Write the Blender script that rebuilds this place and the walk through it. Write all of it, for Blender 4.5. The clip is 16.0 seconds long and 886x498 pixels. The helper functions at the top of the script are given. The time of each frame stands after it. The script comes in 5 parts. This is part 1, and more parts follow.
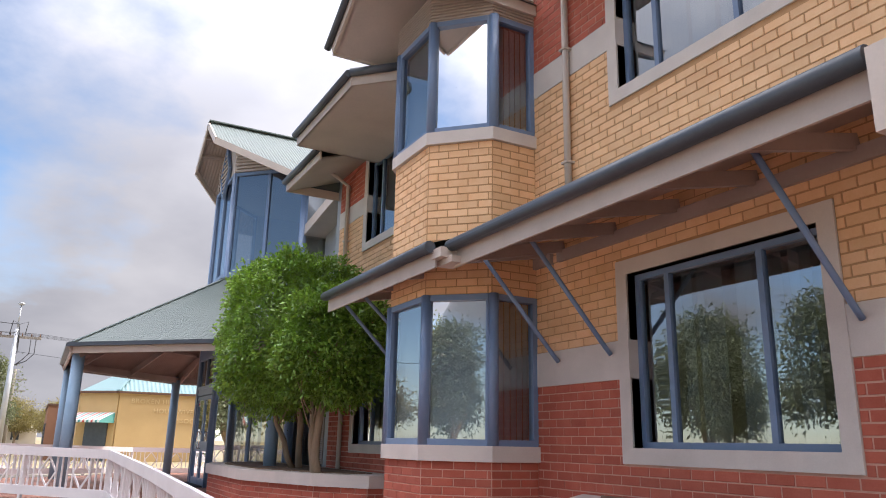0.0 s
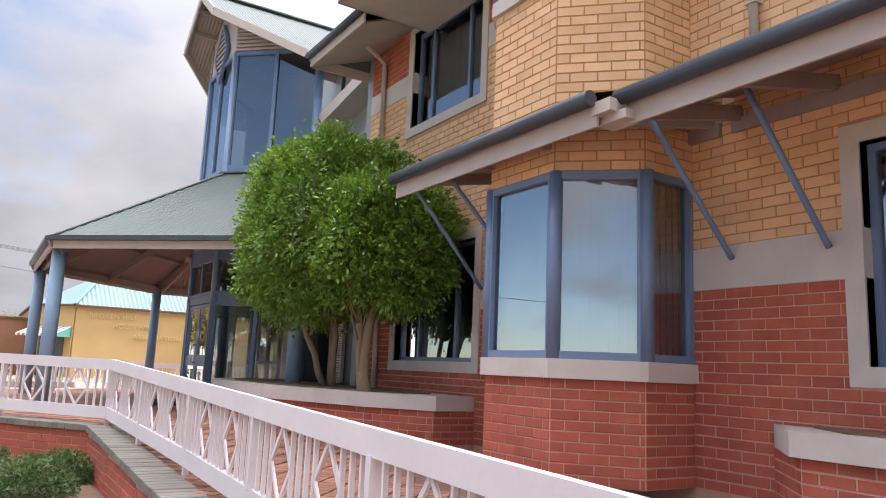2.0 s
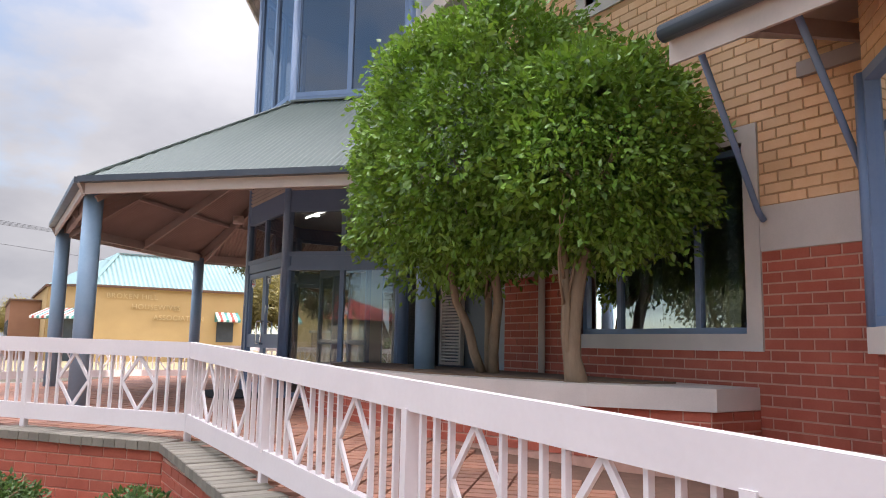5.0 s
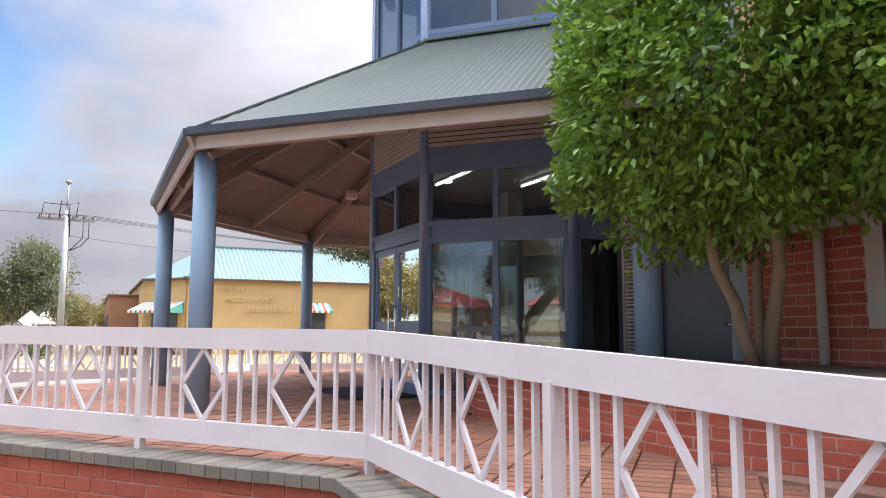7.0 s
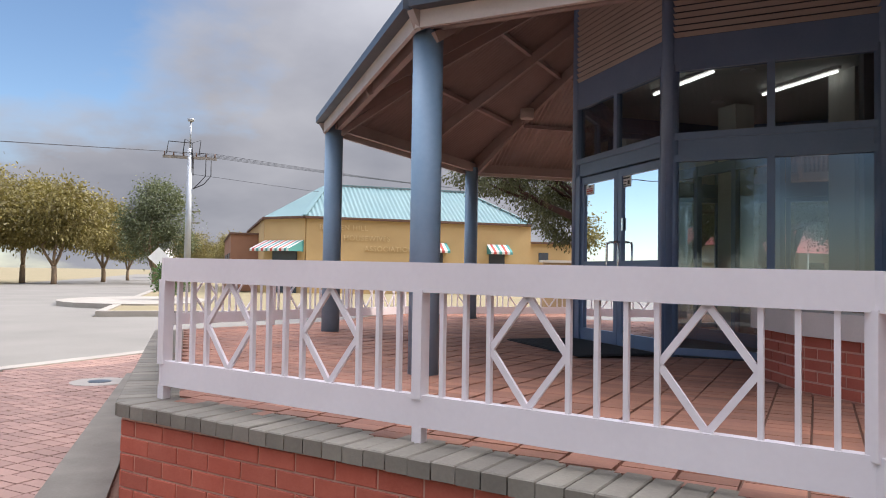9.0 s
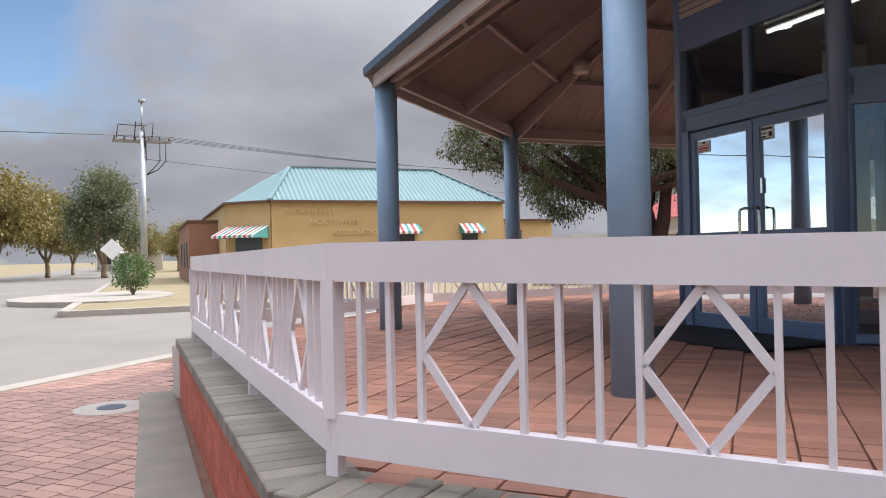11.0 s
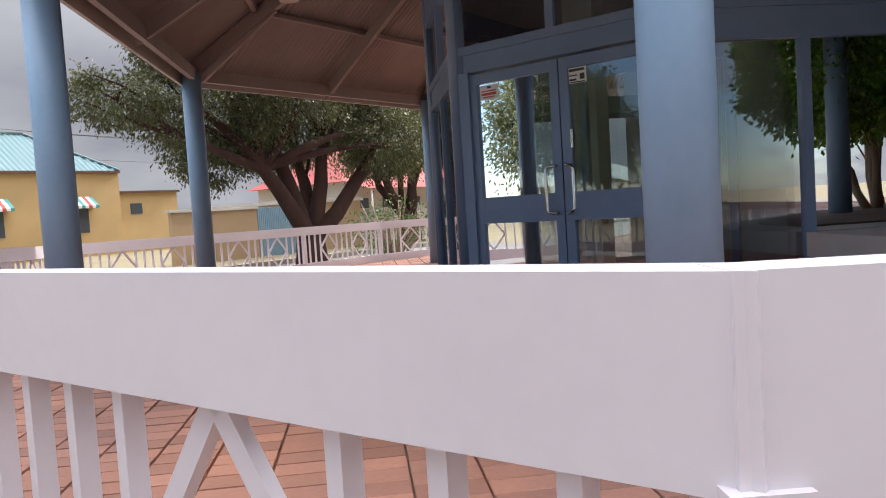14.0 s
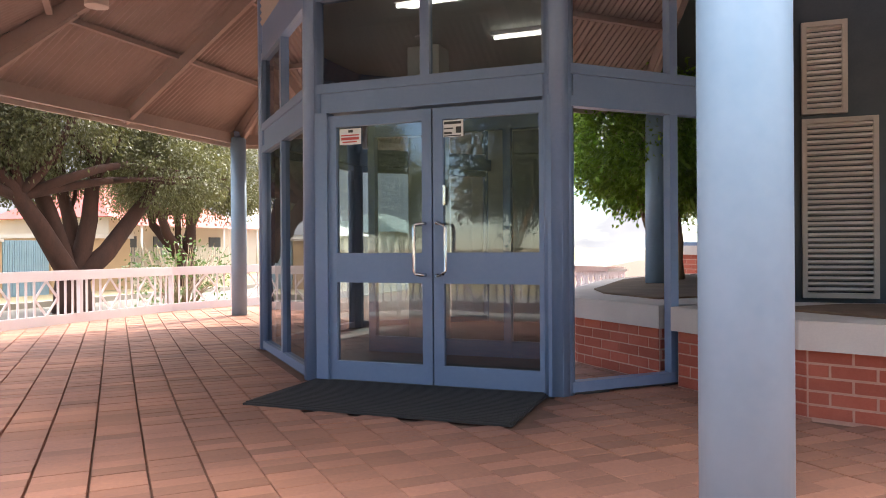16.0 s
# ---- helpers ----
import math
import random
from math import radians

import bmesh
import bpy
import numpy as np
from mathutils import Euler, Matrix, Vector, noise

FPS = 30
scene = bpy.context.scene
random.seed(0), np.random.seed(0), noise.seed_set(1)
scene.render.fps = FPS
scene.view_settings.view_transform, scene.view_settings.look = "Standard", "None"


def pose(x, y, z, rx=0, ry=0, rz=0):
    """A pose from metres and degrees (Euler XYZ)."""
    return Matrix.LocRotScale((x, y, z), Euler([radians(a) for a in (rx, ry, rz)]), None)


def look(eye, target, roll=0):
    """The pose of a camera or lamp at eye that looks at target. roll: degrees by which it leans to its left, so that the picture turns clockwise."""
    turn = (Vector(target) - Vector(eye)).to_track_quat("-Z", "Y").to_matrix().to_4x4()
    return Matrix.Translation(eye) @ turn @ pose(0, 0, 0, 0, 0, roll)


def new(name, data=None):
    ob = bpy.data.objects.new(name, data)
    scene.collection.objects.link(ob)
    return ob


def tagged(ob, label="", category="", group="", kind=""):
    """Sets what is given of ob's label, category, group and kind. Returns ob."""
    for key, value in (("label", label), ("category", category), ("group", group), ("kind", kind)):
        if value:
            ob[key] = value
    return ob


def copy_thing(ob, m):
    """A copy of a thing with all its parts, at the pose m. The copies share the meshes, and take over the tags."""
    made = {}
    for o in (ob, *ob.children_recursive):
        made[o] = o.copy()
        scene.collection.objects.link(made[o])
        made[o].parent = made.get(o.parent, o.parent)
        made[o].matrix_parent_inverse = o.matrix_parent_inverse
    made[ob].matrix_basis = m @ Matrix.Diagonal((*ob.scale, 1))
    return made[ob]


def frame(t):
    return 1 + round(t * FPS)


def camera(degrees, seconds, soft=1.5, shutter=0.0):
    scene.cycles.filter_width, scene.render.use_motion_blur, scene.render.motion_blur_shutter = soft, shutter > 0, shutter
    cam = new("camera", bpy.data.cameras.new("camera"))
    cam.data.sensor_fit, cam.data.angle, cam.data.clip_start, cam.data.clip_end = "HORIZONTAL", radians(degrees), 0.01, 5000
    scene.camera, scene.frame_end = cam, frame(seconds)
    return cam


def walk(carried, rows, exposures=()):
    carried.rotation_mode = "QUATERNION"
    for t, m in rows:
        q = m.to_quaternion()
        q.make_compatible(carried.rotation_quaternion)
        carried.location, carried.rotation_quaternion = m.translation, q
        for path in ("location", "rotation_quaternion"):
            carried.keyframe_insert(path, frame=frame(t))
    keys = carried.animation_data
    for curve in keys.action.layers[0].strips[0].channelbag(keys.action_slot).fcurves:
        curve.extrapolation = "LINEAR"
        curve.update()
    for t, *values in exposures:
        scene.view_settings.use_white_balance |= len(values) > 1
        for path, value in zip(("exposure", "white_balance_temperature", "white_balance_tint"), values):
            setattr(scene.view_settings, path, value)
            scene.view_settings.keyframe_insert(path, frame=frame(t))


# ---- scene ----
cam = camera(62.2, 16.0, soft=1.0)
PATH = [
    (0, (0.167, -0.489, 1.569), (1.076, 1.218, 2.083), 1.2),
    (0.5, (0.028, 0.115, 1.52), (0.963, 1.825, 1.969), 3.1),
    (1, (-0.119, 0.713, 1.489), (0.871, 2.405, 1.882), 2.9),
    (1.5, (-0.185, 1.331, 1.462), (0.837, 3.012, 1.821), 2.4),
    (2, (-0.268, 1.963, 1.418), (0.773, 3.639, 1.745), 2.5),
    (2.5, (-0.27, 2.616, 1.424), (0.791, 4.282, 1.735), 1.9),
    (3, (-0.256, 3.233, 1.454), (0.815, 4.893, 1.762), 1.7),
    (3.2, (-0.264, 3.485, 1.453), (0.81, 5.144, 1.761), 1.5),
    (5.5, (-0.243, 6.393, 1.369), (0.758, 8.109, 1.606), 0.5),
    (6, (-0.200, 7.011, 1.345), (0.750, 8.753, 1.566), -0.3),
    (6.5, (-0.226, 7.628, 1.357), (0.677, 9.398, 1.582), 0.1),
    (7, (-0.251, 8.168, 1.366), (0.605, 9.961, 1.592), 0.1),
    (7.5, (-0.369, 8.702, 1.356), (0.406, 10.531, 1.585), 1.0),
    (8, (-0.534, 9.271, 1.383), (0.193, 11.125, 1.569), 0.7),
    (8.5, (-0.666, 9.846, 1.365), (0.006, 11.726, 1.497), 0.7),
    (9, (-0.854, 10.428, 1.353), (-0.237, 12.33, 1.418), 0.9),
    (9.2, (-0.934, 10.652, 1.345), (-0.334, 12.559, 1.388), 0.8),
    (11.3, (-1.735, 12.719, 1.378), (-0.905, 14.538, 1.372), -2.5),
    (11.5, (-1.766, 12.881, 1.382), (-0.836, 14.652, 1.371), -3.1),
    (12, (-1.806, 13.274, 1.379), (-0.74, 14.965, 1.336), -3.4),
    (12.5, (-1.822, 13.711, 1.378), (-0.644, 15.325, 1.289), -2.5),
    (13, (-1.728, 14.16, 1.398), (-0.408, 15.657, 1.279), -2.38),
    (13.5, (-1.560, 14.560, 1.420), (-0.159, 15.981, 1.291), -3.15),
    (14, (-1.510, 14.885, 1.462), (0.048, 16.133, 1.349), -3.59),
    (14.5, (-1.485, 15.178, 1.498), (0.172, 16.296, 1.422), -2.71),
    (15, (-1.399, 15.422, 1.521), (0.313, 16.456, 1.484), -1.68),
    (15.5, (-1.350, 15.600, 1.534), (0.444, 16.485, 1.505), -0.28),
    (16, (-1.305, 15.769, 1.557), (0.563, 16.484, 1.553), -0.4),
]
walk(cam, [(t, look(eye, target, roll)) for t, eye, target, roll in PATH],
     exposures=[(0.0, 1.5, 6600, 11), (3.0, 1.65, 6700, 12), (5.5, 1.65, 6700, 10), (7.0, 1.6, 6500, 10), (9.0, 1.1, 6400, 10), (12.0, 1.05, 6400, 9), (13.0, 1.05, 6400, 9), (14.0, 1.2, 6400, 8), (14.5, 1.4, 6400, 8), (15.0, 1.7, 6400, 7), (15.5, 2.0, 6400, 7), (16.0, 2.35, 7000, 9)])

# ---- world and sun ----
SUN = Vector((0.80, -0.08, 0.68)).normalized()
world = bpy.data.worlds.new("sky")
scene.world = world
world.use_nodes = True


def sky():
    nt = world.node_tree
    nt.nodes.clear()
    N, L = nt.nodes.new, nt.links.new
    out, bg = N("ShaderNodeOutputWorld"), N("ShaderNodeBackground")
    air = N("ShaderNodeTexSky")
    air.sky_type, air.sun_disc = "NISHITA", False
    air.sun_elevation = math.asin(SUN.z)
    air.sun_rotation = math.atan2(SUN.x, SUN.y)
    air.dust_density, air.ozone_density, air.air_density = 0.3, 2.5, 0.9
    co = N("ShaderNodeTexCoord")
    sep = N("ShaderNodeSeparateXYZ")
    L(co.outputs["Generated"], sep.inputs[0])
    # clouds lie on a flat layer: divide by height
    up = N("ShaderNodeMath"); up.operation = "ADD"; up.inputs[1].default_value = 0.34
    L(sep.outputs[2], up.inputs[0])
    mx = N("ShaderNodeMath"); mx.operation = "MAXIMUM"; mx.inputs[1].default_value = 0.06
    L(up.outputs[0], mx.inputs[0])
    dx = N("ShaderNodeMath"); dx.operation = "DIVIDE"
    dy = N("ShaderNodeMath"); dy.operation = "DIVIDE"
    L(sep.outputs[0], dx.inputs[0]); L(mx.outputs[0], dx.inputs[1])
    L(sep.outputs[1], dy.inputs[0]); L(mx.outputs[0], dy.inputs[1])
    com = N("ShaderNodeCombineXYZ")
    L(dx.outputs[0], com.inputs[0]); L(dy.outputs[0], com.inputs[1])
    n1 = N("ShaderNodeTexNoise")
    n1.inputs["Scale"].default_value, n1.inputs["Detail"].default_value, n1.inputs["Roughness"].default_value = 0.85, 8, 0.55
    shift = N("ShaderNodeMapping"); shift.inputs["Location"].default_value = CLOUD_SHIFT
    L(com.outputs[0], shift.inputs[0]); L(shift.outputs[0], n1.inputs["Vector"])
    cover = N("ShaderNodeValToRGB")
    cover.color_ramp.elements[0].position, cover.color_ramp.elements[1].position = 0.37, 0.49
    # the bank of cloud thins out towards the west
    lean = N("ShaderNodeMath"); lean.operation = "MULTIPLY_ADD"; lean.inputs[1].default_value = 0.09
    L(dx.outputs[0], lean.inputs[0]); L(n1.outputs["Fac"], lean.inputs[2])
    L(lean.outputs[0], cover.inputs[0])
    n2 = N("ShaderNodeTexNoise")
    n2.inputs["Scale"].default_value, n2.inputs["Detail"].default_value = 1.7, 7
    sh2 = N("ShaderNodeMapping"); sh2.inputs["Location"].default_value = (7.3, 2.1, 0)
    L(com.outputs[0], sh2.inputs[0]); L(sh2.outputs[0], n2.inputs["Vector"])
    tone = N("ShaderNodeValToRGB")
    tone.color_ramp.elements[0].position, tone.color_ramp.elements[1].position = 0.36, 0.64
    tone.color_ramp.elements[0].color = (4.6, 4.7, 5.4, 1)
    tone.color_ramp.elements[1].color = (7.0, 7.0, 7.6, 1)
    L(n2.outputs["Fac"], tone.inputs[0])
    mix = N("ShaderNodeMix"); mix.data_type = "RGBA"
    L(cover.outputs[0], mix.inputs["Factor"])
    dim = N("ShaderNodeVectorMath"); dim.operation = "SCALE"; dim.inputs["Scale"].default_value = 0.82
    L(air.outputs[0], dim.inputs[0]); L(dim.outputs[0], mix.inputs["A"])
    # an overcast sky is about three times as bright overhead as at the horizon
    low = N("ShaderNodeMath"); low.operation = "MAXIMUM"; low.inputs[1].default_value = 0.0
    L(sep.outputs[2], low.inputs[0])
    bow = N("ShaderNodeMath"); bow.operation = "POWER"; bow.inputs[1].default_value = 3.0
    L(low.outputs[0], bow.inputs[0])
    grad = N("ShaderNodeMapRange"); grad.inputs["From Min"].default_value, grad.inputs["From Max"].default_value = 0.0, 1.0
    grad.inputs["To Min"].default_value, grad.inputs["To Max"].default_value = 0.31, 4.6
    L(bow.outputs[0], grad.inputs["Value"])
    sc = N("ShaderNodeVectorMath"); sc.operation = "SCALE"
    L(tone.outputs[0], sc.inputs[0]); L(grad.outputs["Result"], sc.inputs["Scale"])
    L(sc.outputs[0], mix.inputs["B"])
    L(mix.outputs["Result"], bg.inputs[0])
    bg.inputs[1].default_value = 0.10
    L(bg.outputs[0], out.inputs[0])


CLOUD_SHIFT = (1.7, 0.4, 0.0)
sky()
sun = new("sun", bpy.data.lights.new("sun", "SUN"))
sun.data.energy, sun.data.angle, sun.data.color = 2.0, radians(1.0), (1.0, 0.94, 0.85)
sun.matrix_world = look(SUN * 60, (0, 0, 0))


# ---- materials ----
def mat(name, c1, c2=None, rough=0.7, scale=8.0, fine=60.0, bump=0.15, metal=0.0, spread=0.0, island=False, spec=0.5, stretch=(1, 1, 1)):
    """Two colours mixed by coarse and fine noise at real-world size, with relief; spread varies whole pieces."""
    m = bpy.data.materials.new(name)
    m.use_nodes = True
    nt = m.node_tree
    N, L = nt.nodes.new, nt.links.new
    b = nt.nodes["Principled BSDF"]
    c2 = c2 or tuple(v * 0.8 for v in c1)
    geo = N("ShaderNodeNewGeometry")
    mp = N("ShaderNodeMapping"); mp.inputs["Scale"].default_value = stretch
    L(geo.outputs["Position"], mp.inputs[0])
    a, f = N("ShaderNodeTexNoise"), N("ShaderNodeTexNoise")
    a.inputs["Scale"].default_value, a.inputs["Detail"].default_value = scale, 4
    f.inputs["Scale"].default_value, f.inputs["Detail"].default_value = fine, 3
    L(mp.outputs[0], a.inputs["Vector"]); L(mp.outputs[0], f.inputs["Vector"])
    s = N("ShaderNodeMath"); s.operation = "MULTIPLY_ADD"; s.inputs[1].default_value = 0.4
    L(f.outputs["Fac"], s.inputs[0]); L(a.outputs["Fac"], s.inputs[2])
    rng = N("ShaderNodeMapRange"); rng.inputs["From Min"].default_value, rng.inputs["From Max"].default_value = 0.45, 0.95
    L(s.outputs[0], rng.inputs["Value"])
    mix = N("ShaderNodeMix"); mix.data_type = "RGBA"
    mix.inputs["A"].default_value, mix.inputs["B"].default_value = (*c1, 1), (*c2, 1)
    L(rng.outputs["Result"], mix.inputs["Factor"])
    col = mix.outputs["Result"]
    if spread:
        hsv = N("ShaderNodeHueSaturation")
        vr = N("ShaderNodeMapRange"); vr.inputs["To Min"].default_value, vr.inputs["To Max"].default_value = 1 - spread, 1 + spread
        if island:
            L(geo.outputs["Random Per Island"], vr.inputs["Value"])
        else:
            oi = N("ShaderNodeObjectInfo")
            L(oi.outputs["Random"], vr.inputs["Value"])
        L(vr.outputs["Result"], hsv.inputs["Value"]); L(col, hsv.inputs["Color"])
        col = hsv.outputs["Color"]
    L(col, b.inputs["Base Color"])
    rr = N("ShaderNodeMapRange"); rr.inputs["To Min"].default_value, rr.inputs["To Max"].default_value = max(0.03, rough - 0.1), min(1, rough + 0.1)
    L(a.outputs["Fac"], rr.inputs["Value"]); L(rr.outputs["Result"], b.inputs["Roughness"])
    b.inputs["Metallic"].default_value = metal
    b.inputs["Specular IOR Level"].default_value = spec
    if bump:
        bp = N("ShaderNodeBump"); bp.inputs["Strength"].default_value, bp.inputs["Distance"].default_value = bump, 0.01
        L(s.outputs[0], bp.inputs["Height"]); L(bp.outputs[0], b.inputs["Normal"])
    return m


def glass(name, tint, ior, rough=0.01):
    m = bpy.data.materials.new(name)
    m.use_nodes = True
    nt = m.node_tree
    nt.nodes.clear()
    N, L = nt.nodes.new, nt.links.new
    out, mx, tr, gl, fr = N("ShaderNodeOutputMaterial"), N("ShaderNodeMixShader"), N("ShaderNodeBsdfTransparent"), N("ShaderNodeBsdfGlossy"), N("ShaderNodeFresnel")
    tr.inputs[0].default_value, gl.inputs[0].default_value = (*tint, 1), (0.95, 0.97, 1, 1)
    gl.inputs["Roughness"].default_value, fr.inputs[0].default_value = rough, ior
    nz, bp = N("ShaderNodeTexNoise"), N("ShaderNodeBump")
    nz.inputs["Scale"].default_value, bp.inputs["Strength"].default_value, bp.inputs["Distance"].default_value = 0.9, 0.06, 0.02
    L(nz.outputs["Fac"], bp.inputs["Height"]); L(bp.outputs[0], gl.inputs["Normal"])
    L(fr.outputs[0], mx.inputs[0]); L(tr.outputs[0], mx.inputs[1]); L(gl.outputs[0], mx.inputs[2]); L(mx.outputs[0], out.inputs[0])
    return m


RED = mat("red_brick", (0.37, 0.078, 0.045), (0.45, 0.12, 0.075), 0.85, 5, 70, 0.35, spread=0.13)
RED_I = mat("red_brick_rest", (0.37, 0.078, 0.045), (0.45, 0.12, 0.075), 0.85, 5, 70, 0.35, spread=0.13, island=True)
CREAM = mat("cream_brick", (0.70, 0.40, 0.205), (0.77, 0.49, 0.28), 0.8, 5, 70, 0.3, spread=0.09)
CREAM_I = mat("cream_brick_rest", (0.70, 0.40, 0.205), (0.77, 0.49, 0.28), 0.8, 5, 70, 0.3, spread=0.09, island=True)
MORTAR_R = mat("red_mortar", (0.60, 0.35, 0.27), (0.50, 0.28, 0.21), 0.95, 12, 120, 0.4)
MORTAR_C = mat("cream_mortar", (0.50, 0.28, 0.135), (0.42, 0.23, 0.11), 0.95, 12, 120, 0.4)
RENDER = mat("grey_cream_render", (0.62, 0.55, 0.50), (0.52, 0.46, 0.42), 0.85, 3, 90, 0.25)
BLUE = mat("blue_paint", (0.135, 0.20, 0.325), (0.17, 0.235, 0.36), 0.38, 2.5, 40, 0.06)
POST = mat("pale_blue_post_paint", (0.205, 0.315, 0.43), (0.25, 0.36, 0.48), 0.5, 3, 30, 0.1)
# real slate paint, except behind the hall louvres, where it stands for shade
DARK = mat("dark_slate_paint_and_louvre_shade", (0.045, 0.055, 0.07), (0.065, 0.075, 0.09), 0.4, 4, 50, 0.05)
BEIGE = mat("beige_trim_paint", (0.52, 0.44, 0.38), (0.45, 0.38, 0.33), 0.55, 4, 50, 0.1)
SOFFIT = mat("soffit_board", (0.50, 0.44, 0.40), (0.43, 0.38, 0.35), 0.7, 2, 30, 0.05)
WHITE = mat("white_rail_paint", (0.72, 0.66, 0.67), (0.66, 0.60, 0.61), 0.42, 2.2, 35, 0.1)
GREEN = mat("grey_green_roof_steel", (0.085, 0.11, 0.10), (0.115, 0.14, 0.125), 0.55, 1.2, 20, 0.05)
UNDER = mat("brown_beige_roof_lining", (0.36, 0.28, 0.245), (0.30, 0.235, 0.205), 0.6, 2, 30, 0.05)
CLAD = mat("beige_corrugated_steel", (0.40, 0.33, 0.28), (0.35, 0.285, 0.24), 0.5, 2, 30, 0.05)
GREYCLAD = mat("grey_slat_metal", (0.30, 0.31, 0.32), (0.25, 0.26, 0.27), 0.5, 3, 40, 0.05)
PAVER = mat("terracotta_paver", (0.37, 0.165, 0.10), (0.235, 0.115, 0.085), 0.7, 1.3, 45, 0.25, spread=0.24)
PAVER_I = mat("terracotta_paver_rest", (0.37, 0.165, 0.10), (0.235, 0.115, 0.085), 0.7, 1.3, 45, 0.25, spread=0.24, island=True)
PATHPAVER = mat("pinkish_path_paver", (0.33, 0.195, 0.15), (0.26, 0.155, 0.125), 0.8, 1.2, 60, 0.25, spread=0.14, island=True)
JOINT = mat("paver_joint_sand", (0.19, 0.10, 0.07), (0.14, 0.08, 0.055), 0.95, 10, 100, 0.3)
CAPM = mat("grey_brown_cap_paver", (0.22, 0.195, 0.155), (0.155, 0.135, 0.11), 0.85, 3, 60, 0.35, spread=0.15)
ROAD = mat("pale_asphalt", (0.22, 0.2, 0.175), (0.175, 0.16, 0.14), 0.9, 0.35, 90, 0.3)
CONCRETE = mat("concrete", (0.36, 0.325, 0.28), (0.28, 0.25, 0.215), 0.9, 1.5, 60, 0.3)
SOIL = mat("red_soil", (0.20, 0.12, 0.075), (0.13, 0.08, 0.05), 0.95, 3, 40, 0.6)
DUST = mat("dry_grass_verge", (0.27, 0.21, 0.12), (0.20, 0.17, 0.09), 0.95, 0.4, 25, 0.5)
YELLOW = mat("yellow_render", (0.53, 0.36, 0.165), (0.46, 0.31, 0.14), 0.85, 0.7, 30, 0.15)
TEALROOF = mat("pale_teal_roof_steel", (0.12, 0.215, 0.225), (0.16, 0.25, 0.25), 0.5, 0.5, 14, 0.08)
BROWNTRIM = mat("brown_fascia", (0.10, 0.05, 0.03), (0.14, 0.07, 0.045), 0.6, 3, 30, 0.1)
LETTER = mat("raised_letter_tan", (0.66, 0.50, 0.27), (0.58, 0.43, 0.22), 0.7, 5, 60, 0.1)
BROWNBRICK = mat("brown_brick_far", (0.30, 0.15, 0.09), (0.24, 0.12, 0.075), 0.85, 1, 40, 0.3)
BARK = mat("dark_red_bark", (0.035, 0.016, 0.011), (0.07, 0.03, 0.02), 0.95, 4, 40, 0.8, stretch=(1, 1, 0.3))
BARKG = mat("grey_brown_bark", (0.31, 0.225, 0.15), (0.20, 0.14, 0.09), 0.9, 8, 60, 0.5, stretch=(1, 1, 0.25))
TIMBER = mat("grey_timber_pole", (0.26, 0.23, 0.20), (0.19, 0.165, 0.14), 0.9, 2, 40, 0.4, stretch=(1, 1, 0.2))
STEELPOLE = mat("galvanised_pole", (0.46, 0.47, 0.48), (0.38, 0.39, 0.41), 0.45, 2, 30, 0.05, metal=0.6)
CHROME = mat("brushed_steel", (0.75, 0.74, 0.72), (0.66, 0.65, 0.63), 0.22, 20, 200, 0.02, metal=1.0)
MATM = mat("black_door_mat", (0.022, 0.021, 0.022), (0.035, 0.032, 0.031), 0.85, 4, 120, 0.4)
INWALL = mat("interior_plaster", (0.60, 0.58, 0.55), (0.54, 0.52, 0.49), 0.8, 1, 20, 0.05)
INFLOOR = mat("interior_dark_floor", (0.09, 0.09, 0.095), (0.07, 0.07, 0.075), 0.5, 1, 30, 0.05)
BLIND = mat("pale_vertical_blind", (0.60, 0.62, 0.62), (0.52, 0.54, 0.55), 0.8, 5, 80, 0.05)
REDROOF = mat("red_roof_steel", (0.45, 0.075, 0.06), (0.38, 0.065, 0.05), 0.5, 0.6, 10, 0.05)
PALEWALL = mat("pale_house_wall", (0.62, 0.57, 0.50), (0.55, 0.50, 0.44), 0.85, 0.6, 20, 0.1)
TANBRICK = mat("tan_fence_brick", (0.48, 0.33, 0.19), (0.40, 0.27, 0.155), 0.85, 0.8, 30, 0.2)
BLUEGATE = mat("pale_blue_gate", (0.24, 0.36, 0.43), (0.20, 0.31, 0.38), 0.6, 2, 30, 0.05)
STICKW = mat("white_sticker", (0.78, 0.78, 0.76), (0.7, 0.7, 0.68), 0.5, 5, 60, 0.0)
STICKR = mat("red_print", (0.55, 0.07, 0.06), (0.5, 0.06, 0.05), 0.5, 5, 60, 0.0)
STICKK = mat("black_print", (0.03, 0.03, 0.03), (0.04, 0.04, 0.04), 0.5, 5, 60, 0.0)
WIRE = mat("black_wire", (0.03, 0.03, 0.035), (0.04, 0.04, 0.045), 0.6, 5, 60, 0.0)
AWN = [mat("awning_" + n, c, tuple(v * 0.9 for v in c), 0.6, 3, 40, 0.05) for n, c in
       (("white", (0.68, 0.68, 0.64)), ("red", (0.48, 0.08, 0.06)), ("green", (0.08, 0.28, 0.26)))]
LIT = bpy.data.materials.new("lit_lamp")
LIT.use_nodes = True
LIT.node_tree.nodes["Principled BSDF"].inputs["Emission Color"].default_value = (1.0, 0.96, 0.88, 1)
LIT.node_tree.nodes["Principled BSDF"].inputs["Emission Strength"].default_value = 1.3
GLASS = glass("window_glass", (0.60, 0.70, 0.76), 3.0)
TOWERGLASS = glass("tinted_tower_glass", (0.42, 0.45, 0.47), 2.4)
DOORGLASS = glass("door_glass", (0.55, 0.61, 0.62), 1.85)


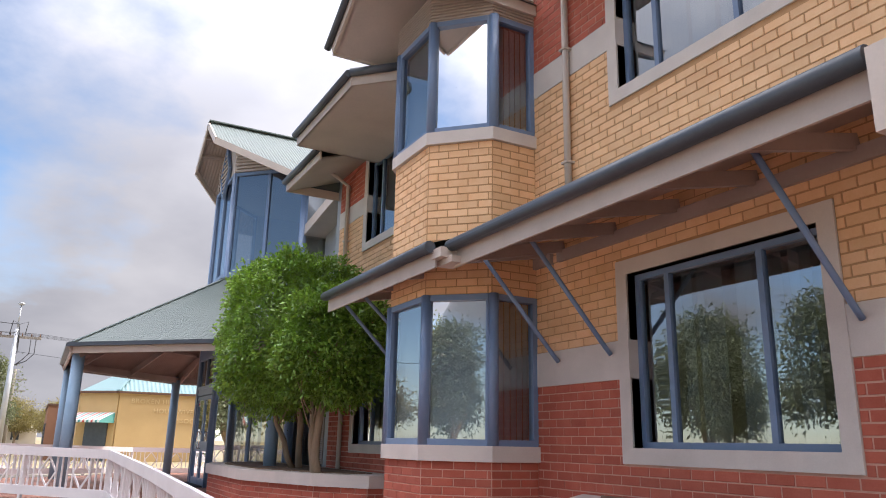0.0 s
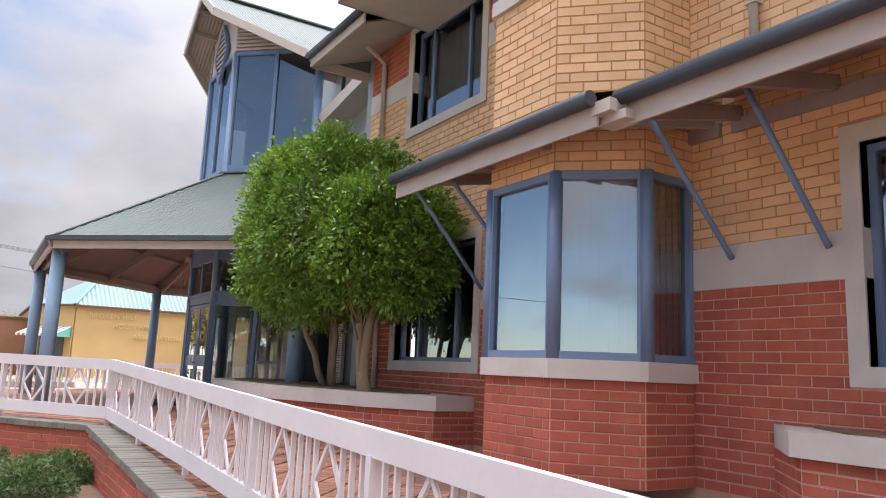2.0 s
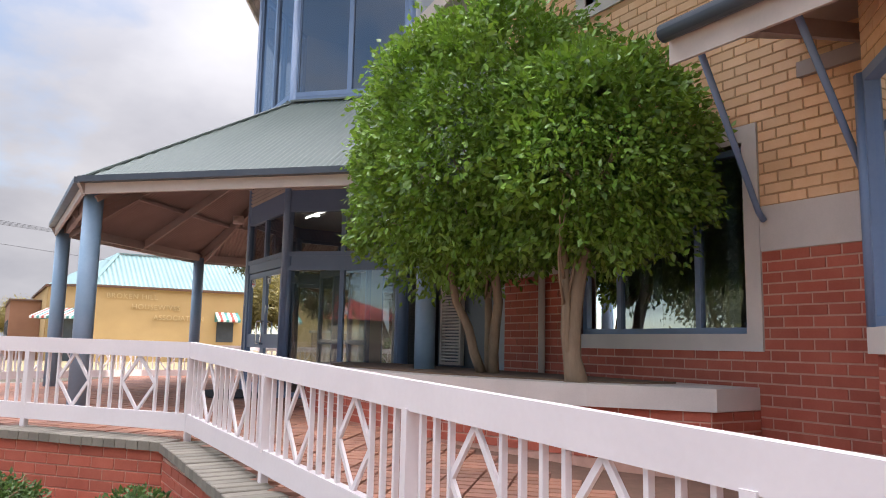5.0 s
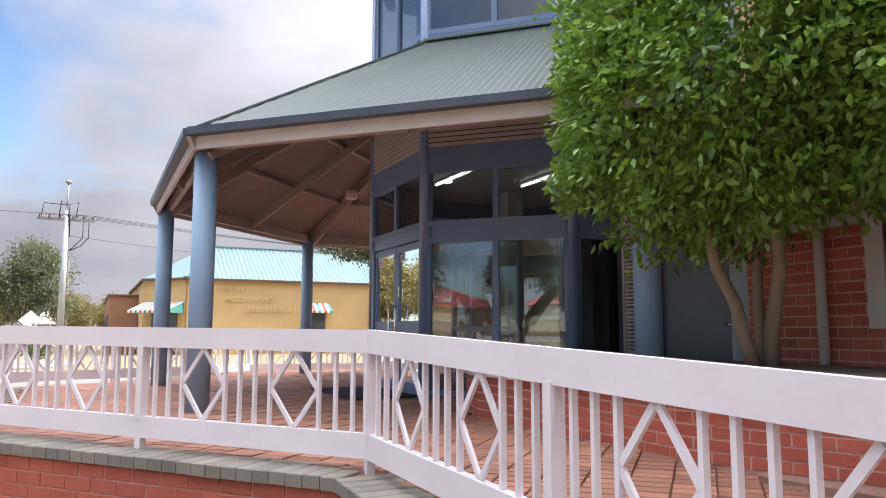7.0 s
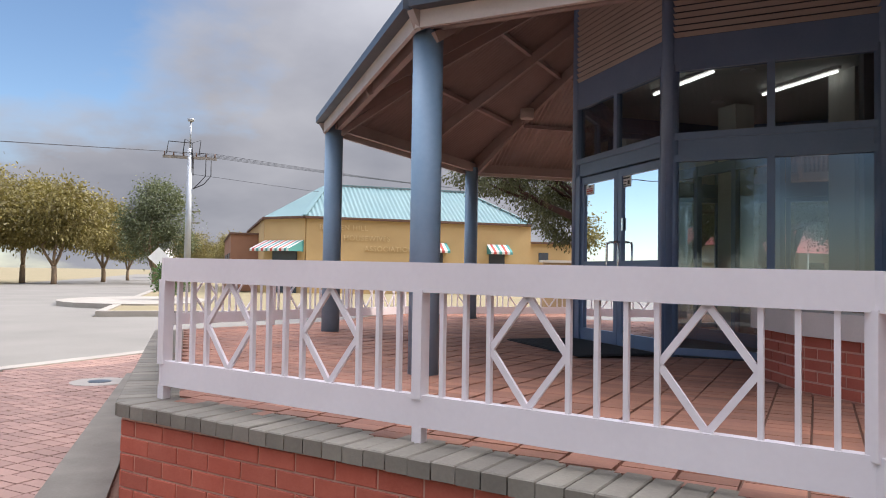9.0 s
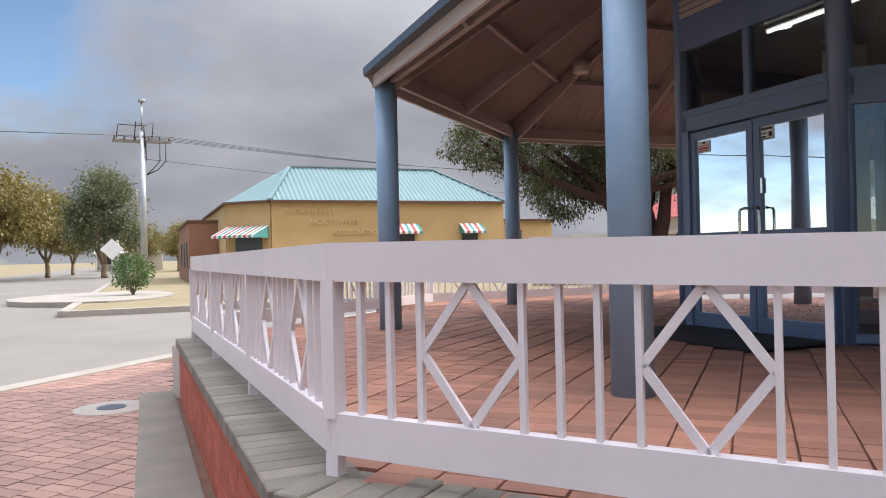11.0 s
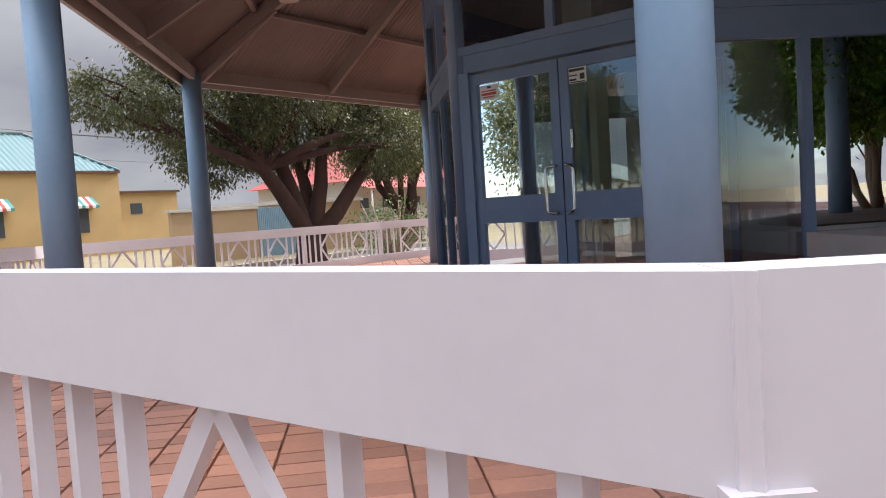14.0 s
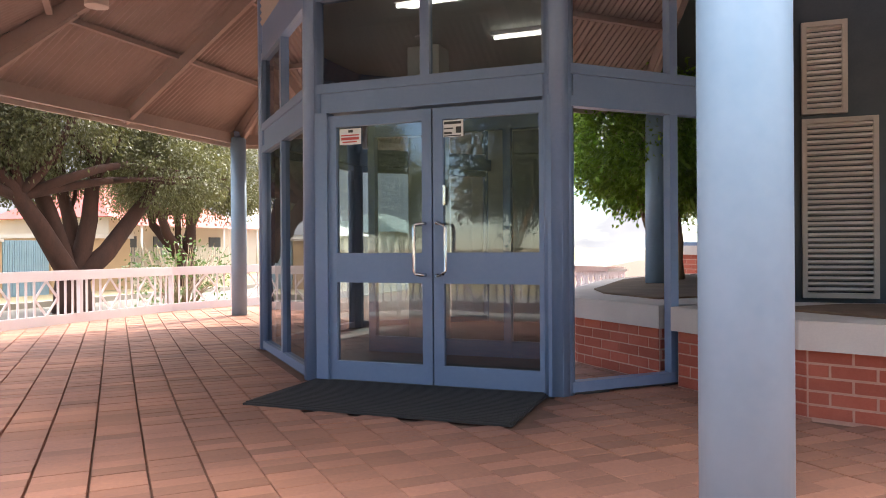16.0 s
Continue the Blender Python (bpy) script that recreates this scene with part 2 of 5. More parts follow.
def leaf_mat(name, c1, c2, rough=0.45, spec=0.4):
    m = mat(name, c1, c2, rough, 1.6, 20, 0.0, spread=0.5, island=True, spec=spec)
    b = m.node_tree.nodes["Principled BSDF"]
    nt = m.node_tree
    out = [n for n in nt.nodes if n.type == "OUTPUT_MATERIAL"][0]
    tr, add = nt.nodes.new("ShaderNodeBsdfTranslucent"), nt.nodes.new("ShaderNodeMixShader")
    tr.inputs[0].default_value = (c2[0] * 1.6, c2[1] * 1.6, c2[2], 1)
    add.inputs[0].default_value = 0.25
    nt.links.new(b.outputs[0], add.inputs[1]); nt.links.new(tr.outputs[0], add.inputs[2]); nt.links.new(add.outputs[0], out.inputs[0])
    return m


FICUS = leaf_mat("ficus_leaf", (0.09, 0.185, 0.024), (0.19, 0.31, 0.048), 0.38, 0.5)
PEPPER = leaf_mat("grey_olive_leaf", (0.062, 0.068, 0.03), (0.11, 0.11, 0.052))
OLIVE = leaf_mat("dry_olive_leaf", (0.17, 0.15, 0.05), (0.23, 0.185, 0.07))
GUM = leaf_mat("gum_leaf", (0.095, 0.115, 0.06), (0.14, 0.155, 0.09))
SHRUB = leaf_mat("shrub_leaf", (0.05, 0.10, 0.03), (0.09, 0.15, 0.05))


# ---- builders ----
def box(bm, x0, y0, z0, x1, y1, z1, m=None):
    vs = [bm.verts.new(Vector(p)) for p in ((x0, y0, z0), (x1, y0, z0), (x1, y1, z0), (x0, y1, z0), (x0, y0, z1), (x1, y0, z1), (x1, y1, z1), (x0, y1, z1))]
    if m is not None:
        for v in vs:
            v.co = m @ v.co
    for f in ((3, 2, 1, 0), (4, 5, 6, 7), (0, 1, 5, 4), (1, 2, 6, 5), (2, 3, 7, 6), (3, 0, 4, 7)):
        bm.faces.new([vs[i] for i in f])
    return vs


def prism(bm, pts, z0, z1):
    n = len(pts)
    lo = [bm.verts.new((x, y, z0)) for x, y in pts]
    hi = [bm.verts.new((x, y, z1)) for x, y in pts]
    bm.faces.new(lo[::-1]); bm.faces.new(hi)
    for i in range(n):
        bm.faces.new((lo[i], lo[(i + 1) % n], hi[(i + 1) % n], hi[i]))


def beam(bm, p, q, w, h, up=(0, 0, 1)):
    """A straight bar from p to q, w wide across and h deep along up."""
    p, q = Vector(p), Vector(q)
    d = (q - p).normalized()
    s = d.cross(Vector(up))
    s = s.normalized() if s.length > 1e-6 else Vector((1, 0, 0))
    u = s.cross(d)
    vs = [bm.verts.new(o + s * a * w / 2 + u * b * h / 2) for o in (p, q) for a, b in ((-1, -1), (1, -1), (1, 1), (-1, 1))]
    for f in ((3, 2, 1, 0), (4, 5, 6, 7), (0, 1, 5, 4), (1, 2, 6, 5), (2, 3, 7, 6), (3, 0, 4, 7)):
        bm.faces.new([vs[i] for i in f])


def tube(bm, pts, radii, seg=10, cap=True):
    rings = []
    for i, p in enumerate(pts):
        p = Vector(p)
        d = (Vector(pts[min(i + 1, len(pts) - 1)]) - Vector(pts[max(i - 1, 0)])).normalized()
        a = d.cross(Vector((0.31, 0.95, 0.05))).normalized() if abs(d.y) < 0.9 else d.cross(Vector((1, 0, 0))).normalized()
        b = d.cross(a)
        r = radii[i] if isinstance(radii, (list, tuple)) else radii
        rings.append([bm.verts.new(p + a * r * math.cos(k * 2 * math.pi / seg) + b * r * math.sin(k * 2 * math.pi / seg)) for k in range(seg)])
    for r0, r1 in zip(rings, rings[1:]):
        for k in range(seg):
            f = bm.faces.new((r0[k], r0[(k + 1) % seg], r1[(k + 1) % seg], r1[k]))
            f.smooth = True
    if cap:
        bm.faces.new(rings[0][::-1]); bm.faces.new(rings[-1])


def quad(bm, *pts):
    return bm.faces.new([bm.verts.new(Vector(p)) for p in pts])


def empty(name, at=(0, 0, 0), label="", category="", group="", kind=""):
    e = new(name)
    e.location = at
    e.empty_display_size = 0.2
    return tagged(e, label, category, group, kind)


def part(name, bm, material, parent=None, label="", bevel=0.0, kind="", category="", group=""):
    """Links a bmesh given in world places as one mesh object, under a thing or part."""
    if bevel:
        bmesh.ops.bevel(bm, geom=[e for e in bm.edges if len(e.link_faces) == 2 and e.calc_face_angle(0) > 0.6], offset=bevel, segments=1, affect="EDGES", profile=0.6)
    bmesh.ops.recalc_face_normals(bm, faces=bm.faces)
    me = bpy.data.meshes.new(name)
    bm.to_mesh(me)
    bm.free()
    me.materials.append(material)
    ob = new(name, me)
    if parent is not None:
        hang(ob, parent)
    return tagged(ob, label, category, group, kind)


def hang(ob, parent):
    place = Vector((0, 0, 0))
    q = parent
    while q is not None:
        place += q.location
        q = q.parent
    ob.parent = parent
    ob.matrix_parent_inverse = Matrix.Translation(-place)


def B():
    return bmesh.new()


def raw(name, verts, faces, material, parent=None, label="", kind="", category="", smooth=False):
    me = bpy.data.meshes.new(name)
    me.from_pydata([tuple(v) for v in verts], [], [tuple(int(i) for i in f) for f in faces])
    me.materials.append(material)
    if smooth:
        me.polygons.foreach_set("use_smooth", [True] * len(me.polygons))
    me.update()
    ob = new(name, me)
    if parent is not None:
        hang(ob, parent)
    return tagged(ob, label, category, "", kind)


COURSE, LONG, GAP = 0.088, 0.24, 0.010
BRICK_MESH = {}


def brick_mesh(key, material, length, height, depth=0.05):
    k = (key, round(length, 3), round(height, 3))
    if k not in BRICK_MESH:
        b = B()
        box(b, 0, 0, 0, length, depth, height)
        bmesh.ops.bevel(b, geom=[e for e in b.edges if all(v.co.y < 0.001 for v in e.verts)], offset=0.004, segments=1, affect="EDGES")
        bmesh.ops.recalc_face_normals(b, faces=b.faces)
        me = bpy.data.meshes.new("brick")
        b.to_mesh(me); b.free()
        me.materials.append(material)
        BRICK_MESH[k] = me
    return BRICK_MESH[k]


PENDING = []


def bricks(wall, a, b, z0, z1, holes, kind, near=None, proud=0.006):
    """Running-bond bricks on the face from a to b (outer side on the right of a to b); near: stretch along it whose bricks are single parts."""
    PENDING.append((wall, a, b, z0, z1, holes, kind, near, proud))


def lay_bricks(wall, a, b, z0, z1, holes, kind, near, proud):
    single, rest = {"red": (RED, RED_I), "cream": (CREAM, CREAM_I)}[kind]
    a, b = Vector((*a, 0)), Vector((*b, 0))
    length, d = (b - a).length, (b - a).normalized()
    n = Vector((d.y, -d.x, 0))
    rows = int(round((z1 - z0) / COURSE))
    ch = (z1 - z0) / max(rows, 1)
    rot = math.degrees(math.atan2(d.y, d.x))
    verts, faces, made = [], [], 0
    for r in range(rows):
        z, u = z0 + r * ch, -(LONG / 2 if r % 2 else 0)
        while u < length:
            spans = [(max(u, 0), min(u + LONG, length))]
            for h0, h1, k0, k1 in holes:
                if k0 - 0.03 < z + ch / 2 < k1 + 0.03:
                    cut = []
                    for s0, s1 in spans:
                        if h1 <= s0 or h0 >= s1:
                            cut.append((s0, s1))
                        else:
                            if h0 > s0:
                                cut.append((s0, h0))
                            if h1 < s1:
                                cut.append((h1, s1))
                    spans = cut
            for s0, s1 in spans:
                if s1 - s0 < 0.03:
                    continue
                ln, ht = s1 - s0 - GAP, ch - GAP
                out = proud + random.uniform(-0.0015, 0.0015)
                if near and near[0] <= s0 <= near[1] and near[2] <= z <= near[3] and made < 300:
                    ob = bpy.data.objects.new("brick", brick_mesh(kind, single, ln, ht))
                    scene.collection.objects.link(ob)
                    ob.matrix_world = Matrix.Translation(a + d * (s0 + GAP / 2) + n * out + Vector((0, 0, z + GAP / 2))) @ pose(0, 0, 0, 0, 0, rot)
                    ob.parent = wall
                    ob.matrix_parent_inverse = Matrix.Translation(-wall.location)
                    made += 1
                    continue
                i = len(verts)
                p0, p1 = a + d * (s0 + GAP / 2), a + d * (s1 - GAP / 2)
                for off, e in ((-0.01, 0.0), (out, 0.003)):
                    for p, sg in ((p0, 1), (p1, -1)):
                        for zz, sz in ((z + GAP / 2, 1), (z + ch - GAP / 2, -1)):
                            q = p + d * e * sg + n * off
                            verts.append((q.x, q.y, zz + e * sz))
                faces += [(i + 4, i + 6, i + 7, i + 5), (i, i + 4, i + 5, i + 1), (i + 2, i + 3, i + 7, i + 6), (i, i + 2, i + 6, i + 4), (i + 1, i + 5, i + 7, i + 3)]
            u += LONG
    if verts:
        raw("brickwork", verts, faces, rest, wall, kind="stuff")


def leaves(rng, pts, nrm, size, jitter=0.8, aspect=0.45):
    """Folded leaf blades at pts, turned roughly along nrm and drooping."""
    n = len(pts)
    d = nrm + rng.normal(0, jitter, (n, 3))
    d[:, 2] -= 0.35
    d /= np.linalg.norm(d, axis=1)[:, None] + 1e-9
    s = np.cross(d, rng.normal(0, 1, (n, 3)))
    s /= np.linalg.norm(s, axis=1)[:, None] + 1e-9
    u = np.cross(s, d)
    ln = size * rng.uniform(0.7, 1.3, (n, 1))
    w = ln * aspect
    v = np.stack([pts, pts + d * ln * 0.5 + s * w * 0.5 + u * w * 0.18, pts + d * ln, pts + d * ln * 0.5 - s * w * 0.5 + u * w * 0.18], 1).reshape(-1, 3)
    k = np.arange(n)[:, None] * 4
    return v, np.concatenate([k + [[0, 1, 2]], k + [[0, 2, 3]]], 0)


def leaf_mesh(name, v, f, material, parent, label=""):
    me = bpy.data.meshes.new(name)
    me.vertices.add(len(v)); me.vertices.foreach_set("co", v.astype(np.float32).ravel())
    me.loops.add(f.size); me.loops.foreach_set("vertex_index", f.astype(np.int32).ravel())
    me.polygons.add(len(f)); me.polygons.foreach_set("loop_start", np.arange(0, f.size, 3, dtype=np.int32))
    me.update(calc_edges=True); me.validate()
    me.materials.append(material)
    ob = new(name, me)
    hang(ob, parent)
    return tagged(ob, label)


# ---- ground, streets and kerbs ----
def poly(name, pts, z0, z1, material, label, parent=None, kind="structure"):
    b = B()
    prism(b, pts, z0, z1)
    return part(name, b, material, parent, label, kind=kind)


b = B()
quad(b, (-900, -900, -0.14), (900, -900, -0.14), (900, 900, -0.14), (-900, 900, -0.14))
part("ground", b, DUST, None, "dry dusty ground and verges", kind="structure")
poly("road", [(-16, -60), (4, -60), (4, 27), (80, 27), (80, 34.5), (-4.0, 34.5), (-4.0, 200), (-16, 200)], -0.16, -0.12, ROAD, "pale worn asphalt street and junction")
WALKWAY = [(-4.3, -60), (-4.3, 20.2), (-3.3, 21.5), (-1.65, 23.3), (0.3, 25.4), (2.6, 26.9), (80, 26.9), (80, -60)]
poly("pavement", WALKWAY, -0.15, -0.02, JOINT, "red-brown clay paved footpath round the corner")
poly("pavement_far", [(-3.8, 34.7), (80, 34.7), (80, 56), (-3.8, 56)], -0.15, 0.0, DUST, "dusty far footpath and verge")


def kerb(pts, z, w=0.28):
    b = B()
    for (x0, y0), (x1, y1) in zip(pts, pts[1:]):
        beam(b, (x0, y0, z - 0.11), (x1, y1, z - 0.11), w, 0.25)
    part("kerb", b, CONCRETE, None, "pale concrete kerb along the street", bevel=0.02, kind="structure")


kerb(WALKWAY[:7], 0.0)
kerb([(-3.8, 60), (-3.8, 34.7), (80, 34.7)], 0.03)
b = B()
prism(b, [(-2.9 + 2.2 * math.cos(k / 16 * 2 * math.pi) * (1.6 if math.cos(k / 16 * 2 * math.pi) < 0 else 1), 43 + 4 * math.sin(k / 16 * 2 * math.pi)) for k in range(16)], -0.14, 0.06)
part("traffic_island", b, CONCRETE, None, "low concrete traffic island in the street", bevel=0.03, kind="structure")
b = B()
tube(b, [(-2.0, 20.0, -0.02), (-2.0, 20.0, 0.004)], 0.33, 20)
cover = part("manhole_cover", b, CONCRETE, None, "round pale manhole cover set in the footpath", category="manhole cover")
b = B()
tube(b, [(-2.0, 20.0, 0.0), (-2.0, 20.0, 0.01)], 0.13, 16)
part("lid", b, DARK, cover, "small dark iron lid")
# drain strip at the foot of the wall
b = B()
prism(b, [(-1.76, 13.9), (-1.36, 14.8), (-1.44, 20.6), (-1.76, 20.6)], -0.02, 0.014)
part("drain_edge", b, CAPM, None, "grey brick edging at the foot of the wall", kind="structure")

# ---- raised deck ----
R1, R2, R3, R4, R5 = (1.24, 12.27), (-1.06, 15.02), (-1.24, 20.2), (2.84, 24.2), (8.3, 24.2)
W0, W1, W2, W3, W4, W5 = (1.14, -6), (1.04, 12.17), (-1.27, 14.94), (-1.38, 20.28), (2.72, 24.45), (12, 24.45)
DECK = 0.55
DECKPOLY = [W1, W2, W3, W4, W5, (12, -6), W0]


def lerp_rows(rows, v):
    for (a, p), (c, q) in zip(rows, rows[1:]):
        if v <= c:
            return p + (q - p) * max(0.0, (v - a) / (c - a))
    return rows[-1][1]


EDGE_Z = [(-6, -0.03), (-3, 0.06), (3.5, 0.265), (7.2, 0.385), (8.7, 0.43), (12.2, 0.575), (15, 0.60), (20.2, 0.585), (24, 0.47), (25, 0.47)]
EDGE_X = [(-6, 1.14), (12.17, 1.04), (14.94, -1.27), (20.28, -1.38), (24.45, 2.72), (30, 2.72)]


def deck_z(x, y):
    """The deck falls gently to the street corner, and ramps down beside the wing."""
    z = lerp_rows(EDGE_Z, y)
    if y < 12.6:
        return z
    return z + (DECK - z) * min(1.0, max(0.0, (x - 0.7) / 1.5))


FS_ = (0, 0.05, 0.1, 0.14, 0.18, 0.22, 0.26, 0.3, 0.4, 1)
verts, faces = [], []
ys = [-6 + 0.5 * k for k in range(62)]
for y in ys:
    xl = lerp_rows(EDGE_X, y) + 0.06
    for f in FS_:
        x = xl + (12 - xl) * f
        verts.append((x, y, deck_z(x, y) - 0.018))
for r in range(len(ys) - 1):
    for k in range(9):
        i = r * 10 + k
        faces.append((i, i + 1, i + 11, i + 10))
deck = raw("floor_deck", verts, faces, JOINT, None, "terracotta paved raised deck and ramp round the building", "structure")
wall_a = empty("wall_retaining_1", (1.08, 11.9, 0), "low red brick retaining wall with paver capping", "wall", kind="structure")
STEPS = [(1.14 - 0.0055 * (y + 6), y) for y in (3.5, 5.5, 7.2, 9.0, 10.6)]
for p, q, zt, nr in ((W0, STEPS[0], 0.0, None), (STEPS[0], STEPS[1], 0.19, None), (STEPS[1], STEPS[2], 0.25, None), (STEPS[2], STEPS[3], 0.31, None), (STEPS[3], STEPS[4], 0.37, None), (STEPS[4], W1, 0.43, None),
                     (W1, W2, 0.505, (0.0, 3.8, -0.1, 0.55)), (W2, W3, 0.505, (0.0, 2.0, -0.1, 0.55))):
    b = B()
    prism(b, [p, q, (q[0] + 0.12, q[1] + 0.02), (p[0] + 0.12, p[1] + 0.02)], -0.1, zt + 0.02)
    part("mortar_bed", b, MORTAR_R, wall_a)
    bricks(wall_a, q, p, -0.06, zt, [], "red", nr, 0.008)
CAPS = []
for p, q in ((W0, W1), (W1, W2), (W2, W3), (W3, W4), (W4, W5)):
    CAPS.append((Vector((*p, 0)), Vector((*q, 0))))
b = B()
for p, q in ((W3, W4), (W4, W5)):
    beam(b, (*p, 0.2), (*q, 0.2), 0.2, 0.6)
part("wall_retaining_2", b, RENDER, None, "pale rendered low wall under the far railing", kind="structure")


# ---- railings ----
def railing(pts, label):
    """White railing through pts (x, y, base height): two deep rails, posts, balusters and diamonds in panels."""
    r = empty("railing", pts[0], label, "railing", group="white diamond railings round the deck")
    UP = Vector((0, 0, 1))
    for i, (p, q) in enumerate(zip(pts, pts[1:])):
        p, q = Vector(p), Vector(q)
        flat = Vector((q.x - p.x, q.y - p.y, 0))
        ln, d = flat.length, flat.normalized()
        n = Vector((d.y, -d.x, 0))
        at = lambda s, h: p + (q - p) * (s / ln) + UP * h
        l0, l1, t0, t1 = 0.07, 0.215, 0.675, 0.812
        for nm, z0, z1, w in (("top_rail", t0, t1, 0.052), ("bottom_rail", l0, l1, 0.048)):
            b = B()
            beam(b, at(-0.016, (z0 + z1) / 2), at(ln + 0.016, (z0 + z1) / 2), w + 0.0004 * i, z1 - z0 - 0.0006 * i)
            part(nm, b, WHITE, r, bevel=0.008)
        k = max(1, round(ln / 1.85))
        step = ln / k
        s = step / 15.1
        for j in range(k + 1):
            if j == 0 and i > 0:
                continue
            b = B()
            beam(b, at(j * step, -0.015), at(j * step, l0 + 0.005), 0.05, 0.05, d)
            beam(b, at(j * step, l1 - 0.02), at(j * step, t0 + 0.01), 0.068, 0.05, d)
            part("post", b, WHITE, r, bevel=0.004)
        for j in range(k):
            x = j * step
            for kind, w in (("b", 1), ("b", 1), ("d", 1), ("e", 3.05), ("b", 1), ("b", 1), ("d", 1), ("e", 3.05), ("b", 1), ("b", 1)):
                x += w * s
                b = B()
                beam(b, at(x, l1 - 0.01), at(x, t0 + 0.01), 0.027, 0.02, d)
                part("baluster", b, WHITE, r)
                if kind == "e":
                    m, h = x - 1.525 * s, 1.525 * s - 0.006
                    for sx in (-1, 1):
                        for a0 in (l1 - 0.004, t0 + 0.004):
                            b = B()
                            beam(b, at(m, a0), at(m + h * sx, (l1 + t0) / 2), 0.027, 0.017, n)
                            part("diamond_bar", b, WHITE, r)
    return r


railing([(1.42, -3.6, 0.05), (1.42, 3.45, 0.265), (1.40, 8.73, 0.43), (*R1, 0.57), (*R2, 0.605), (*R3, 0.585)], "white painted steel railing with diamond panels on the capped wall")
railing([(*R3, 0.585), (*R4, 0.48), (*R5, 0.46), (12.6, 23.05, 0.46)], "white painted steel railing with diamond panels at the far edge")

# ---- main facade ----
FX, FN, FS = 4.93, 12.82, -6.0
u = lambda y: FN - y


def wall_slab(name, holes, z0, z1, material, label):
    b = B()
    cuts = sorted({FS, FN, *[v for h in holes for v in h[:2]]})
    for y0, y1 in zip(cuts, cuts[1:]):
        hs = sorted((h[2], h[3]) for h in holes if h[0] <= y0 and h[1] >= y1)
        z = z0
        for k0, k1 in hs:
            if k0 > z:
                box(b, FX, y0, z, FX + 0.25, y1, min(k0, z1))
            z = max(z, k1)
        if z < z1:
            box(b, FX, y0, z, FX + 0.25, y1, z1)
    return part(name, b, material, None, label, kind="structure")


WIN = {"A": (2.57, 4.85, 1.43, 3.31), "B": (9.39, 11.71, 1.40, 3.25), "V": (2.57, 4.84, 4.97, 6.87), "U": (9.41, 11.54, 4.895, 6.72)}
SR = 0.14
open_ = lambda w: (w[0] + SR, w[1] - SR, w[2] + SR, w[3] - SR)
HOLES = [open_(WIN[k]) for k in "ABVU"]
LOW, BAND0, BAND1, UB0, UB1, TOP = -0.05, 2.19, 2.55, 5.62, 5.95, 7.4
SPANS = [("wall_west_1", LOW, BAND0, MORTAR_R, "red", "red face brick lower wall"), ("wall_west_2", BAND1, UB0, MORTAR_C, "cream", "cream face brick wall over two storeys"),
         ("wall_west_3", UB1, TOP, MORTAR_R, "red", "red face brick upper wall under the eaves")]
for nm, z0, z1, mt, kd, lb in SPANS:
    w = wall_slab(nm, [(h[0], h[1], max(h[2], z0), min(h[3], z1)) for h in HOLES if h[3] > z0 and h[2] < z1], z0, z1, mt, lb)
    hs = [(u(k[1]), u(k[0]), k[2], k[3]) for k in WIN.values()] + [(u(8.24), u(6.19), -1, 9)]
    near = {"red": (u(6.1), u(3.0), 0.9, 2.2), "cream": (u(6.1), u(3.4), 2.5, 4.6)}[kd] if nm != "wall_west_3" else None
    bricks(w, (FX, FN), (FX, FS), max(z0, DECK), z1, hs, kd, near)
for nm, z0, z1 in (("trim_1", BAND0, BAND1), ("trim_2", UB0, UB1)):
    b = B()
    cuts = [FS] + sorted(v for k in WIN.values() if k[2] < z0 and k[3] > z1 for v in k[:2]) + [FN]
    for y0, y1 in zip(cuts[::2], cuts[1::2]):
        box(b, FX - 0.012, y0, z0, FX + 0.25, y1, z1)
    part(nm, b, RENDER, None, "smooth pale rendered band across the brick wall", kind="structure")
b = B()
box(b, FX, FN, -0.05, FX + 4, FN + 0.2, TOP)
part("wall_north_end", b, GREYCLAD, None, "grey end wall of the brick wing", kind="structure")
b = B()
box(b, FX + 5, FS, -0.05, FX + 5.2, FN, TOP); box(b, FX, FS - 0.2, -0.05, FX + 5.2, FS, TOP)
part("wall_back", b, INWALL, None, "plain plaster walls closing the wing", kind="structure")
b = B()
for z in (3.55, 7.2):
    box(b, FX + 0.25, FS, z, FX + 5, FN, z + 0.2)
part("ceiling_wing", b, INWALL, None, "plain plaster ceilings in the wing", kind="structure")
b = B()
box(b, FX + 1.9, FS, 0.5, FX + 2.0, FN, 7.2)
part("wall_inner", b, INWALL, None, "plain inner wall of the rooms", kind="structure")


def frame_bar(b, p, q, w, dpt, n):
    beam(b, p, q, w, dpt, n)


